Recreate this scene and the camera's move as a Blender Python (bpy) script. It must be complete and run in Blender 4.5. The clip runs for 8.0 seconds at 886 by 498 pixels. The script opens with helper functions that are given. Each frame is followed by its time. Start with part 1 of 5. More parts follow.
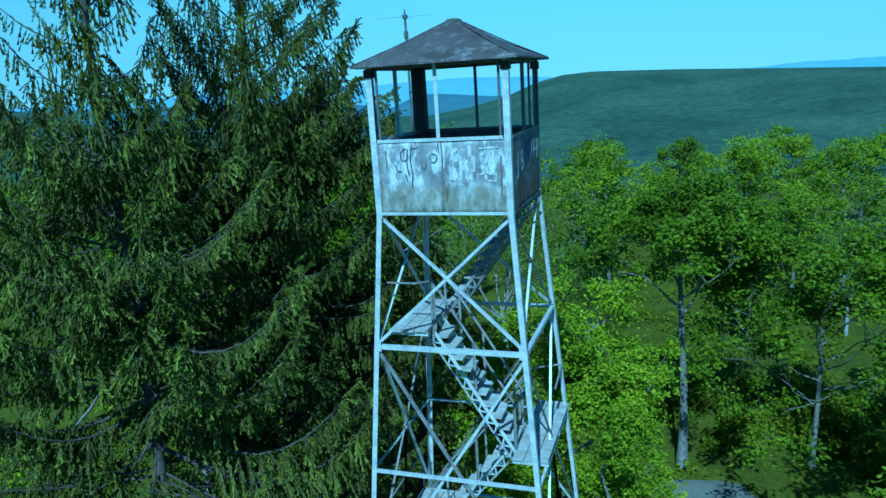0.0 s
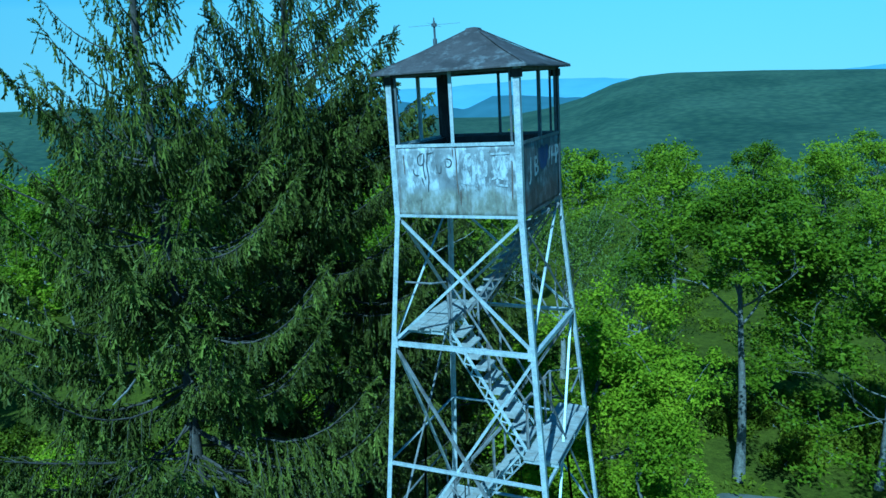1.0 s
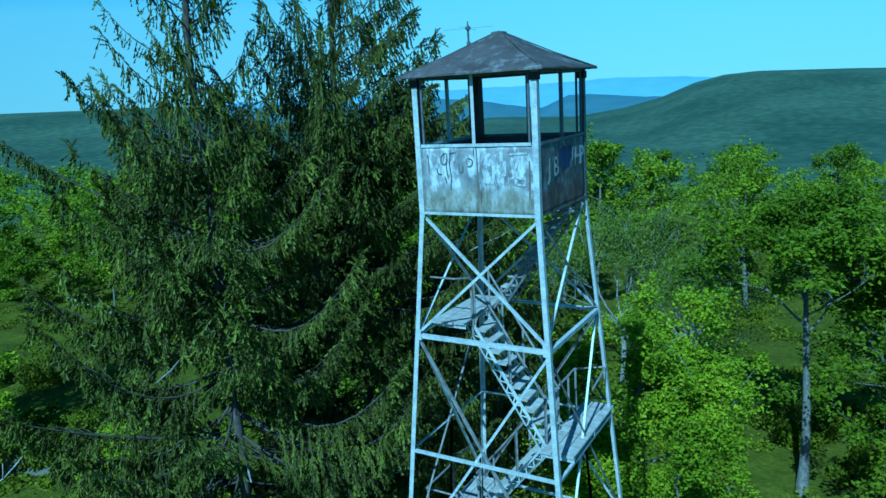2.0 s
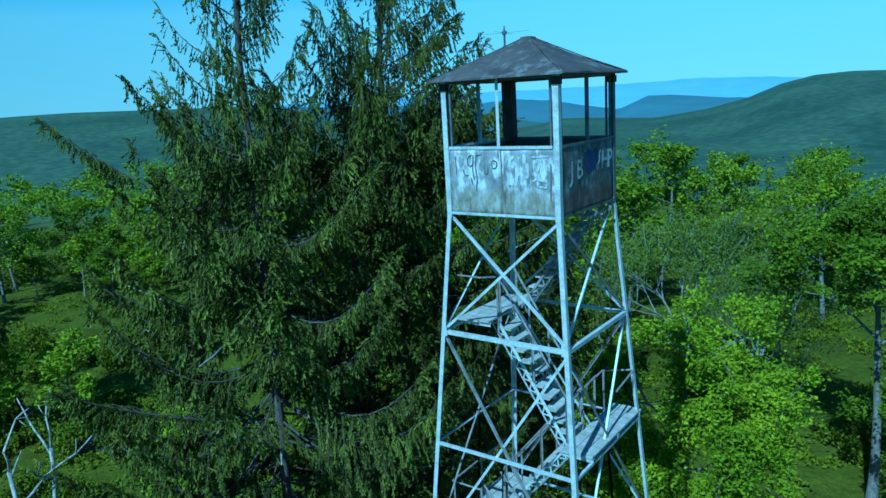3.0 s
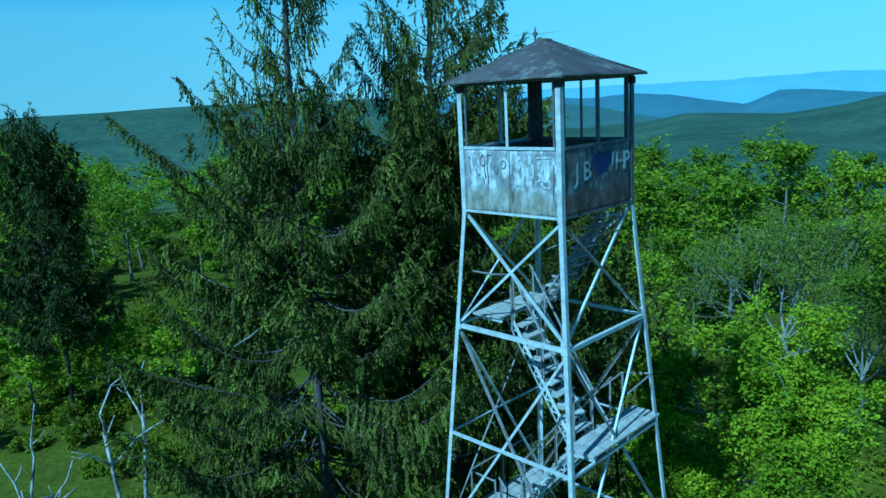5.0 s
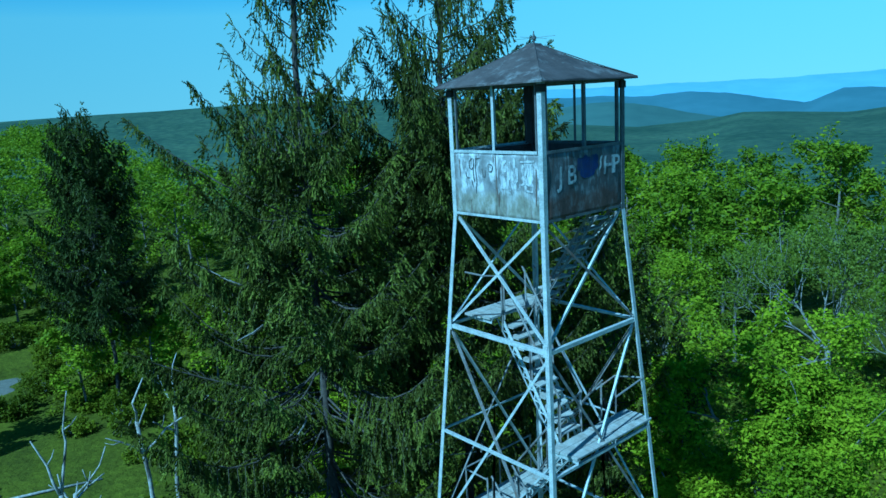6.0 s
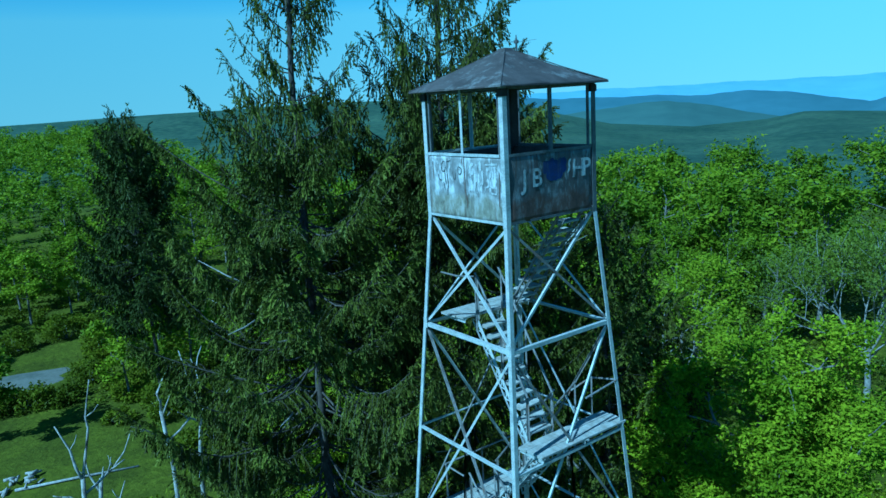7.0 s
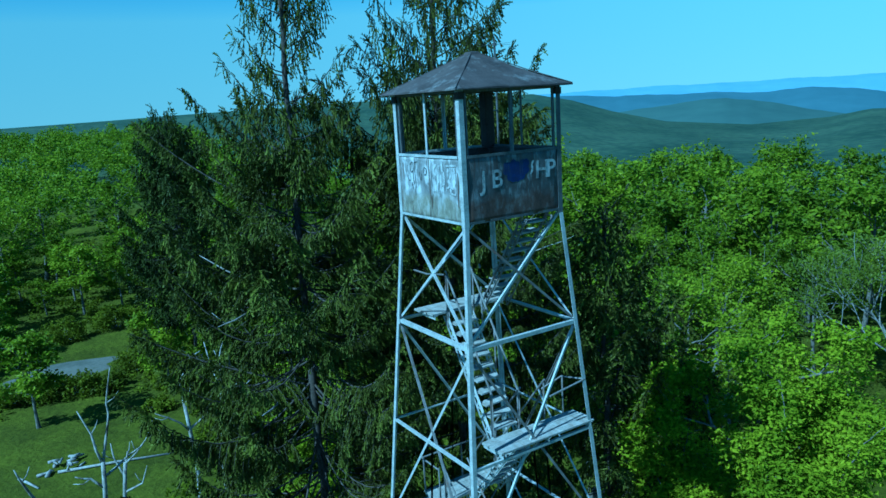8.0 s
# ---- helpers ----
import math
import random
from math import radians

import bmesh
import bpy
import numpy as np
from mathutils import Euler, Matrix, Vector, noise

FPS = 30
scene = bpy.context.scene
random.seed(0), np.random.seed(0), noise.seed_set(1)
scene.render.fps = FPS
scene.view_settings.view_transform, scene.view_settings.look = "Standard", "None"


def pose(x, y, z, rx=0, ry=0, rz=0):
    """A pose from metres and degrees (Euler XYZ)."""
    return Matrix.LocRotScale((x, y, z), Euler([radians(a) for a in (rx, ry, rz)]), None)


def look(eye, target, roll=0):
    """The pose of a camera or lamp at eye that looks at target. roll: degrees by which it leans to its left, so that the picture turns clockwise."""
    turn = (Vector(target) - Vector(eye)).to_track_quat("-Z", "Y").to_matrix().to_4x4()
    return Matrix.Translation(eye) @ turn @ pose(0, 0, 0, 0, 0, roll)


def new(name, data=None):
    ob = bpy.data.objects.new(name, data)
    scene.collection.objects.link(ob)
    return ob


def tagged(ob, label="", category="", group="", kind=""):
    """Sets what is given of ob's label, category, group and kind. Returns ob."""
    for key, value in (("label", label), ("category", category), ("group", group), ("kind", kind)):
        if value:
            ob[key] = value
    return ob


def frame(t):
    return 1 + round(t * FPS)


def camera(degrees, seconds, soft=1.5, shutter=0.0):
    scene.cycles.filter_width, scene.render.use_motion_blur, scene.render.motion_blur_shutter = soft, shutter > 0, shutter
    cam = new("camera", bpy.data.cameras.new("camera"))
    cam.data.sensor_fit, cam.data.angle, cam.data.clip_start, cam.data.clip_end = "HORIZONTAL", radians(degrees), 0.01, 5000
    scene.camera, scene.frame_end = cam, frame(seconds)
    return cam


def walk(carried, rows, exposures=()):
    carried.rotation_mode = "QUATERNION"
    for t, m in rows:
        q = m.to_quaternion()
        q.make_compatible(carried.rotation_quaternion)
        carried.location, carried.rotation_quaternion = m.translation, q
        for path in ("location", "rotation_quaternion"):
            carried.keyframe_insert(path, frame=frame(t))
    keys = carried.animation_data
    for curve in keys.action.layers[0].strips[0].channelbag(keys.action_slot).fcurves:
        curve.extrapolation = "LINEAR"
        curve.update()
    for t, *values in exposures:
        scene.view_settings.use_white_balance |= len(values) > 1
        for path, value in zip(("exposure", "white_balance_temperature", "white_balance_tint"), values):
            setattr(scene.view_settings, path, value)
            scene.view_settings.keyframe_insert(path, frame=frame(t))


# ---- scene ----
cam = camera(63.4, 8.0)
PATH = [
    (0, (3.43, -11.14, 21.337), (2.795, -9.297, 20.89), -3.6),
    (0.5, (3.936, -11.145, 21.351), (3.21, -9.334, 20.912), -3.6),
    (1, (4.379, -11.148, 21.371), (3.56, -9.375, 20.939), -3.5),
    (1.5, (4.826, -11.158, 21.371), (3.917, -9.429, 20.943), -3.5),
    (3, (6.138, -11.028, 21.382), (4.973, -9.455, 20.971), -3.3),
    (3.5, (6.484, -10.911, 21.408), (5.244, -9.396, 21.0), -3.2),
    (4, (6.854, -10.731, 21.417), (5.557, -9.264, 21.008), -3.2),
    (4.5, (7.295, -10.517, 21.399), (5.948, -9.097, 20.991), -3.2),
    (6, (8.594, -9.648, 21.455), (7.105, -8.377, 21.048), -3.2),
    (6.5, (9.166, -9.279, 21.42), (7.633, -8.059, 21.024), -3.3),
    (7, (9.692, -8.758, 21.455), (8.116, -7.594, 21.054), -3.3),
    (7.5, (10.257, -8.248, 21.482), (8.64, -7.142, 21.078), -3.5),
    (8, (10.826, -7.708, 21.452), (9.17, -6.66, 21.053), -3.4),
]
walk(cam, [(t, look(eye, target, roll)) for t, eye, target, roll in PATH], [(0.0, 0.0, 3500, -28), (8.0, 0.0, 3500, -28)])

# ---- world, sun, exposure ----
SUN_FROM = Vector((0.13, -0.975, 0.97)).normalized()      # the way towards the sun
sun_data = bpy.data.lights.new("sun", "SUN")
sun_data.energy, sun_data.angle, sun_data.color = 5.0, radians(0.53), (1.0, 0.955, 0.88)
sun = new("sun", sun_data)
sun.matrix_world = look((0, 0, 60), Vector((0, 0, 60)) - SUN_FROM)

world = bpy.data.worlds.new("world")
scene.world = world
world.use_nodes = True
wn, wl = world.node_tree.nodes, world.node_tree.links
sky = wn.new("ShaderNodeTexSky")
sky.sky_type, sky.sun_disc = "NISHITA", False
sky.sun_elevation = math.asin(SUN_FROM.z)
sky.sun_rotation = math.atan2(SUN_FROM.x, SUN_FROM.y)
sky.altitude, sky.air_density, sky.dust_density, sky.ozone_density = 1500, 1.1, 0.0, 5.0
wn["Background"].inputs[1].default_value = 0.074
wl.new(sky.outputs[0], wn["Background"].inputs[0])
# thin even haze low down: the sky keeps almost one tone for the first degrees over the horizon
way_in = wn.new("ShaderNodeTexCoord")
parts_in = wn.new("ShaderNodeSeparateXYZ")
wl.new(way_in.outputs["Generated"], parts_in.inputs[0])


def sky_line(slope, base):
    node = wn.new("ShaderNodeMath")
    node.operation = "MULTIPLY_ADD"
    node.inputs[1].default_value, node.inputs[2].default_value = slope, base
    wl.new(parts_in.outputs[2], node.inputs[0])
    return node.outputs[0]


lift = wn.new("ShaderNodeMath")
lift.operation = "MAXIMUM"
wl.new(sky_line(0.12, 0.034), lift.inputs[0])
wl.new(sky_line(1.08, -0.08), lift.inputs[1])
parts_out = wn.new("ShaderNodeCombineXYZ")
wl.new(parts_in.outputs[0], parts_out.inputs[0])
wl.new(parts_in.outputs[1], parts_out.inputs[1])
wl.new(lift.outputs[0], parts_out.inputs[2])
wl.new(parts_out.outputs[0], sky.inputs[0])


# ---- materials ----
def nodes_of(name):
    m = bpy.data.materials.new(name)
    m.use_nodes = True
    return m, m.node_tree.nodes, m.node_tree.links


def ramp(n, stops):
    r = n.new("ShaderNodeValToRGB")
    while len(r.color_ramp.elements) < len(stops):
        r.color_ramp.elements.new(0.5)
    for e, (p, c) in zip(r.color_ramp.elements, stops):
        e.position, e.color = p, (*c, 1)
    return r


def noise_tex(n, l, coord, scale, detail=4, rough=0.55, stretch=None):
    t = n.new("ShaderNodeTexNoise")
    t.inputs["Scale"].default_value, t.inputs["Detail"].default_value, t.inputs["Roughness"].default_value = scale, detail, rough
    if stretch:
        mp = n.new("ShaderNodeMapping")
        mp.inputs["Scale"].default_value = stretch
        l.new(coord, mp.inputs[0])
        coord = mp.outputs[0]
    l.new(coord, t.inputs["Vector"])
    return t.outputs["Fac"]


def mixed(n, l, fac, a, b, blend="MIX"):
    m = n.new("ShaderNodeMix")
    m.data_type, m.blend_type = "RGBA", blend
    for sock, v in ((m.inputs[0], fac), (m.inputs[6], a), (m.inputs[7], b)):
        if isinstance(v, (int, float)):
            sock.default_value = v
        elif isinstance(v, tuple):
            sock.default_value = (*v, 1)
        else:
            l.new(v, sock)
    return m.outputs[2]


def surface(name, base, dark, stain, scale=3.0, rough=0.6, metal=0.0, bump=0.15, streak=(6, 6, 0.7), stain_at=(0.52, 0.68), grain=40):
    """Worn sheet, paint or wood: two tones, streaked stains, fine grain and bump."""
    m, n, l = nodes_of(name)
    co = n.new("ShaderNodeNewGeometry").outputs["Position"]
    a = noise_tex(n, l, co, scale, 6, 0.65)
    b = noise_tex(n, l, co, 1.0, 6, 0.7, streak)
    g = noise_tex(n, l, co, grain, 3, 0.6)
    tone = ramp(n, [(0.35, dark), (0.62, base)])
    l.new(a, tone.inputs[0])
    mask = ramp(n, [(stain_at[0], (0, 0, 0)), (stain_at[1], (1, 1, 1))])
    l.new(b, mask.inputs[0])
    col = mixed(n, l, mask.outputs[0], tone.outputs[0], stain)
    gr = ramp(n, [(0.3, (0.8, 0.8, 0.8)), (0.7, (1.12, 1.12, 1.12))])
    l.new(g, gr.inputs[0])
    col = mixed(n, l, 1.0, col, gr.outputs[0], "MULTIPLY")
    p = n["Principled BSDF"]
    l.new(col, p.inputs["Base Color"])
    p.inputs["Roughness"].default_value, p.inputs["Metallic"].default_value = rough, metal
    bp = n.new("ShaderNodeBump")
    bp.inputs["Strength"].default_value, bp.inputs["Distance"].default_value = bump, 0.01
    l.new(a, bp.inputs["Height"])
    l.new(bp.outputs[0], p.inputs["Normal"])
    return m


def leaf_material(name, tones, through_light=0.35, gloss=0.12, patch=0.35, tree_to_tree=0.36):
    """Leaves: each leaf its own tone, larger drifts of tone through the crown, some light passing through."""
    m, n, l = nodes_of(name)
    geo = n.new("ShaderNodeNewGeometry")
    info = n.new("ShaderNodeObjectInfo")
    big = noise_tex(n, l, geo.outputs["Position"], patch, 3, 0.6)
    add = n.new("ShaderNodeMath")
    add.operation = "MULTIPLY_ADD"
    l.new(geo.outputs["Random Per Island"], add.inputs[0])
    add.inputs[1].default_value = 0.30
    l.new(big, add.inputs[2])
    sub = n.new("ShaderNodeMath")
    sub.operation = "MULTIPLY_ADD"
    l.new(info.outputs["Random"], sub.inputs[0])
    sub.inputs[1].default_value = tree_to_tree
    l.new(add.outputs[0], sub.inputs[2])
    r = ramp(n, [(0.17 + 0.5 * tree_to_tree + 0.75 * i / (len(tones) - 1), c) for i, c in enumerate(tones)])
    l.new(sub.outputs[0], r.inputs[0])
    p = n["Principled BSDF"]
    l.new(r.outputs[0], p.inputs["Base Color"])
    p.inputs["Roughness"].default_value = 0.5
    p.inputs["Specular IOR Level"].default_value = gloss * 2
    tr = n.new("ShaderNodeBsdfTranslucent")
    l.new(mixed(n, l, 1.0, r.outputs[0], (1.5, 1.55, 0.6), "MULTIPLY"), tr.inputs[0])
    mx = n.new("ShaderNodeMixShader")
    mx.inputs[0].default_value = through_light
    l.new(p.outputs[0], mx.inputs[1])
    l.new(tr.outputs[0], mx.inputs[2])
    l.new(mx.outputs[0], n["Material Output"].inputs[0])
    return m


STEEL = surface("galvanised_angle_steel", (0.60, 0.61, 0.61), (0.40, 0.41, 0.41), (0.30, 0.22, 0.15), 5, 0.5, 0.15, 0.12, (9, 9, 1.2), (0.64, 0.74))
# Dark steel; on back posts and side trim the tone stands for shade.
DARKSTEEL = surface("dark_and_shade_toned_steel", (0.15, 0.15, 0.155), (0.08, 0.08, 0.085), (0.10, 0.07, 0.05), 5, 0.6, 0.1, 0.12, (9, 9, 1.0), (0.58, 0.72))
SHADEDSTEEL = surface("rusty_shaded_steel", (0.27, 0.26, 0.255), (0.13, 0.12, 0.115), (0.17, 0.105, 0.07), 6, 0.65, 0.1, 0.15, (7, 7, 2.0), (0.54, 0.7))
RUSTSTEEL = surface("dull_stair_steel", (0.30, 0.29, 0.29), (0.15, 0.14, 0.135), (0.20, 0.12, 0.08), 6, 0.6, 0.15, 0.15, (4, 4, 4), (0.55, 0.7))
ROOFING = surface("weathered_roof_sheet", (0.090, 0.077, 0.077), (0.050, 0.042, 0.042), (0.26, 0.255, 0.26), 2.2, 0.85, 0.0, 0.2, (2.6, 2.6, 2.0), (0.53, 0.74), 25)
# Timber of the far corner post, used too for eave shadow on post tops.
TIMBER_AND_SHADE = surface("dark_timber_and_eave_shade", (0.045, 0.036, 0.030), (0.022, 0.018, 0.016), (0.075, 0.065, 0.06), 5, 0.85, 0.0, 0.3, (9, 9, 1.2), (0.56, 0.7))
PLANK = surface("grey_weathered_plank", (0.46, 0.45, 0.43), (0.30, 0.29, 0.27), (0.24, 0.20, 0.16), 6, 0.85, 0.0, 0.4, (2, 12, 12), (0.52, 0.7), 60)
BLUEPAINT = surface("blue_spray_paint", (0.012, 0.018, 0.14), (0.01, 0.012, 0.09), (0.06, 0.06, 0.09), 8, 0.6)
WHITEPAINT = surface("white_spray_paint", (0.60, 0.61, 0.63), (0.42, 0.43, 0.44), (0.26, 0.26, 0.27), 14, 0.7, 0, 0.1, (14, 14, 5), (0.48, 0.60))
BLACKPAINT = surface("black_spray_paint", (0.06, 0.06, 0.065), (0.09, 0.09, 0.09), (0.22, 0.22, 0.22), 14, 0.6)
RUSTRUN = surface("brown_rust_run", (0.14, 0.10, 0.075), (0.09, 0.062, 0.045), (0.20, 0.18, 0.16), 12, 0.85, 0, 0.1, (14, 14, 3), (0.5, 0.62))
CONCRETE = surface("footing_concrete", (0.36, 0.35, 0.33), (0.26, 0.25, 0.24), (0.18, 0.17, 0.16), 4, 0.9, 0, 0.3)
BARK = surface("grey_oak_bark", (0.24, 0.225, 0.20), (0.10, 0.092, 0.08), (0.10, 0.09, 0.075), 5, 0.95, 0, 0.8, (7, 7, 1.2), (0.5, 0.66))
SPRUCEBARK = surface("brown_spruce_bark", (0.095, 0.080, 0.068), (0.045, 0.038, 0.032), (0.19, 0.18, 0.17), 6, 0.95, 0, 0.8, (8, 8, 2), (0.58, 0.7))
DEADWOOD = surface("bleached_dead_wood", (0.44, 0.42, 0.40), (0.22, 0.20, 0.185), (0.18, 0.16, 0.14), 6, 0.9, 0, 0.5, (8, 8, 1.5), (0.58, 0.72))
DEADBARK = surface("grey_dead_bark", (0.52, 0.50, 0.47), (0.22, 0.20, 0.185), (0.08, 0.07, 0.06), 4, 0.9, 0, 0.5, (4, 4, 1.2), (0.50, 0.62))
TWIG = surface("grey_bare_twigs", (0.34, 0.33, 0.31), (0.19, 0.18, 0.165), (0.10, 0.09, 0.08), 6, 0.95, 0, 0.5, (8, 8, 1.5), (0.55, 0.7))
STONE = surface("pale_bare_stone", (0.19, 0.18, 0.155), (0.10, 0.10, 0.08), (0.07, 0.075, 0.04), 0.6, 0.95, 0, 0.5, (0.6, 0.6, 0.6), (0.54, 0.7), 8)
SPRUCE_LEAF = leaf_material("spruce_needles", [(0.011, 0.010, 0.003), (0.034, 0.035, 0.006), (0.083, 0.088, 0.012), (0.182, 0.196, 0.022)], 0.04, 0.05, 1.3, 0.08)
PALE_NEEDLE = leaf_material("grey_green_needles", [(0.022, 0.026, 0.006), (0.048, 0.056, 0.010), (0.085, 0.098, 0.016)], 0.04, 0.04, 0.5)
OAK_LEAF = leaf_material("oak_leaves", [(0.056, 0.073, 0.001), (0.118, 0.148, 0.002), (0.190, 0.228, 0.003), (0.280, 0.318, 0.004)], 0.30, 0.06, 0.3)
# Oak leaf tones raised by a quarter: sunlight on the near crowns, as colour.
SUNLIT_LEAF = leaf_material("sunlit_oak_leaves", [(0.070, 0.091, 0.001), (0.148, 0.186, 0.002), (0.240, 0.284, 0.003), (0.345, 0.385, 0.004)], 0.26, 0.03, 0.5)
PALE_LEAF = leaf_material("sparse_greyish_leaves", [(0.095, 0.118, 0.010), (0.15, 0.178, 0.016), (0.22, 0.245, 0.026)], 0.3, 0.1, 0.3)
SHRUB_LEAF = leaf_material("undergrowth_leaves", [(0.046, 0.054, 0.003), (0.100, 0.114, 0.004), (0.175, 0.190, 0.005)], 0.22, 0.04, 0.06)


def cab_wall_material(name, base, dark, white, tan, white_at, foot_tone=(0.24, 0.23, 0.17)):
    """Weathered sheet steel with flaking whitewash, a tan stained foot and streaks that run down."""
    m, n, l = nodes_of(name)
    co = n.new("ShaderNodeNewGeometry").outputs["Position"]
    tone = ramp(n, [(0.35, dark), (0.65, base)])
    l.new(noise_tex(n, l, co, 2.4, 7, 0.65), tone.inputs[0])
    flake = ramp(n, [(white_at - 0.02, (0, 0, 0)), (white_at + 0.09, (1, 1, 1))])
    l.new(noise_tex(n, l, co, 1.0, 7, 0.66, (6.0, 6.0, 2.6)), flake.inputs[0])
    sep = n.new("ShaderNodeSeparateXYZ")
    l.new(co, sep.inputs[0])
    wob = n.new("ShaderNodeMath")
    wob.operation = "MULTIPLY_ADD"
    l.new(noise_tex(n, l, co, 3.5, 4, 0.6), wob.inputs[0])
    wob.inputs[1].default_value = 0.5
    l.new(sep.outputs[2], wob.inputs[2])
    foot = n.new("ShaderNodeMapRange")
    foot.inputs[1].default_value, foot.inputs[2].default_value, foot.inputs[3].default_value = 19.98, 20.16, 0.12
    l.new(wob.outputs[0], foot.inputs[0])
    stain = ramp(n, [(0.36, tuple(0.45 * c for c in foot_tone)), (0.50, foot_tone), (0.60, tuple(0.6 * a + 0.4 * b for a, b in zip(foot_tone, white)))])
    l.new(noise_tex(n, l, co, 4.6, 7, 0.7, (1.0, 1.0, 0.6)), stain.inputs[0])
    old = mixed(n, l, foot.outputs[0], stain.outputs[0], tone.outputs[0])
    keep = n.new("ShaderNodeMath")
    keep.operation = "MULTIPLY"
    l.new(flake.outputs[0], keep.inputs[0])
    l.new(foot.outputs[0], keep.inputs[1])
    col = mixed(n, l, keep.outputs[0], old, white)
    run = ramp(n, [(0.52, (0, 0, 0)), (0.66, (0.74, 0.74, 0.74))])
    l.new(noise_tex(n, l, co, 1.0, 6, 0.7, (16, 16, 0.9)), run.inputs[0])
    col = mixed(n, l, run.outputs[0], col, tan)
    spots = ramp(n, [(0.60, (1, 1, 1)), (0.72, (0.45, 0.42, 0.38))])
    l.new(noise_tex(n, l, co, 9, 6, 0.7), spots.inputs[0])
    col = mixed(n, l, 1.0, col, spots.outputs[0], "MULTIPLY")
    p = n["Principled BSDF"]
    l.new(col, p.inputs["Base Color"])
    p.inputs["Roughness"].default_value = 0.7
    bp = n.new("ShaderNodeBump")
    bp.inputs["Strength"].default_value, bp.inputs["Distance"].default_value = 0.3, 0.012
    l.new(noise_tex(n, l, co, 3.0, 4, 0.6), bp.inputs["Height"])
    l.new(bp.outputs[0], p.inputs["Normal"])
    return m


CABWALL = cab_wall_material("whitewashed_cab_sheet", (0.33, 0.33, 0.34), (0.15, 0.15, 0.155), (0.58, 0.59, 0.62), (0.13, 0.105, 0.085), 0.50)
# Rusty bare sheet, toned darker still for the shade on right and back walls.
CABSIDE = cab_wall_material("shade_toned_bare_sheet", (0.125, 0.125, 0.135), (0.055, 0.053, 0.056), (0.26, 0.265, 0.28), (0.075, 0.048, 0.036), 0.55, (0.085, 0.052, 0.038))
# Near-black tone for cab floor and wall backs: the inside shade as colour.
CAB_SHADE = surface("cab_inside_shade", (0.07, 0.065, 0.06), (0.035, 0.032, 0.03), (0.10, 0.07, 0.05), 4, 0.8)


def land_material(name, wood, wood_dark, meadow, meadow_dark):
    """Meadow near the tower; closed woods, seen as mottled crowns, farther off."""
    m, n, l = nodes_of(name)
    co = n.new("ShaderNodeNewGeometry").outputs["Position"]
    ln = n.new("ShaderNodeVectorMath")
    ln.operation = "LENGTH"
    l.new(co, ln.inputs[0])
    mead = ramp(n, [(0.3, meadow_dark), (0.68, meadow)])
    l.new(noise_tex(n, l, co, 0.22, 8, 0.7), mead.inputs[0])
    fine = ramp(n, [(0.3, (0.6, 0.6, 0.6)), (0.7, (1.2, 1.2, 1.2))])
    l.new(noise_tex(n, l, co, 2.5, 5, 0.7), fine.inputs[0])
    mcol = mixed(n, l, 1.0, mead.outputs[0], fine.outputs[0], "MULTIPLY")
    vor = n.new("ShaderNodeTexVoronoi")
    vor.inputs["Scale"].default_value = 0.055
    l.new(co, vor.inputs["Vector"])
    # gaps between crowns are darkened in the colour, as the shade there
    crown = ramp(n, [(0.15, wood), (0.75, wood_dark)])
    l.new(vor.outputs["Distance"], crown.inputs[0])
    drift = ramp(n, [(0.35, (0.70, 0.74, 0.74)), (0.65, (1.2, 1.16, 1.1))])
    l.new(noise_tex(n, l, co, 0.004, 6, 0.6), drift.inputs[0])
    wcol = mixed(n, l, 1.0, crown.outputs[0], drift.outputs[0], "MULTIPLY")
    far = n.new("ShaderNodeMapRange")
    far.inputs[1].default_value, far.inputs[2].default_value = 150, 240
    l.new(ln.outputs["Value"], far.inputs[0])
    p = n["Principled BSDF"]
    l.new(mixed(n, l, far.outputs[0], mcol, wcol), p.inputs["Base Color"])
    p.inputs["Roughness"].default_value = 0.95
    p.inputs["Specular IOR Level"].default_value = 0.1
    bp = n.new("ShaderNodeBump")
    bp.inputs["Strength"].default_value, bp.inputs["Distance"].default_value = 0.9, 0.25
    l.new(noise_tex(n, l, co, 1.6, 6, 0.7), bp.inputs["Height"])
    bq = n.new("ShaderNodeBump")
    bq.invert = True
    bq.inputs["Strength"].default_value, bq.inputs["Distance"].default_value = 0.22, 4.0
    l.new(vor.outputs["Distance"], bq.inputs["Height"])
    l.new(bp.outputs[0], bq.inputs["Normal"])
    l.new(bq.outputs[0], p.inputs["Normal"])
    return m


# The two wood tones are shifted towards blue: valley haze in the base colour.
LAND = land_material("meadow_and_hazed_far_woods", (0.090, 0.120, 0.074), (0.058, 0.082, 0.058), (0.132, 0.142, 0.008), (0.058, 0.064, 0.006))


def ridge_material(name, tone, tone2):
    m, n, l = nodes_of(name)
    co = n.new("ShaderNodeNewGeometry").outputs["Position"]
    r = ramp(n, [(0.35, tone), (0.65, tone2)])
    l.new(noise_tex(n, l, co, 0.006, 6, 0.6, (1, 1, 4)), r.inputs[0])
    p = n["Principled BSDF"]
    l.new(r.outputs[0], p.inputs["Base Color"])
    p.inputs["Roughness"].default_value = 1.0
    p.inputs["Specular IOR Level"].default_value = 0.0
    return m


# Haze is mixed into these base colours, more of it for each farther ridge.
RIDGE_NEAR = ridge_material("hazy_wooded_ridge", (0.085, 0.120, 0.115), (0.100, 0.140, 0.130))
RIDGE_MID = ridge_material("haze_blue_wooded_ridge", (0.098, 0.146, 0.18), (0.113, 0.166, 0.205))
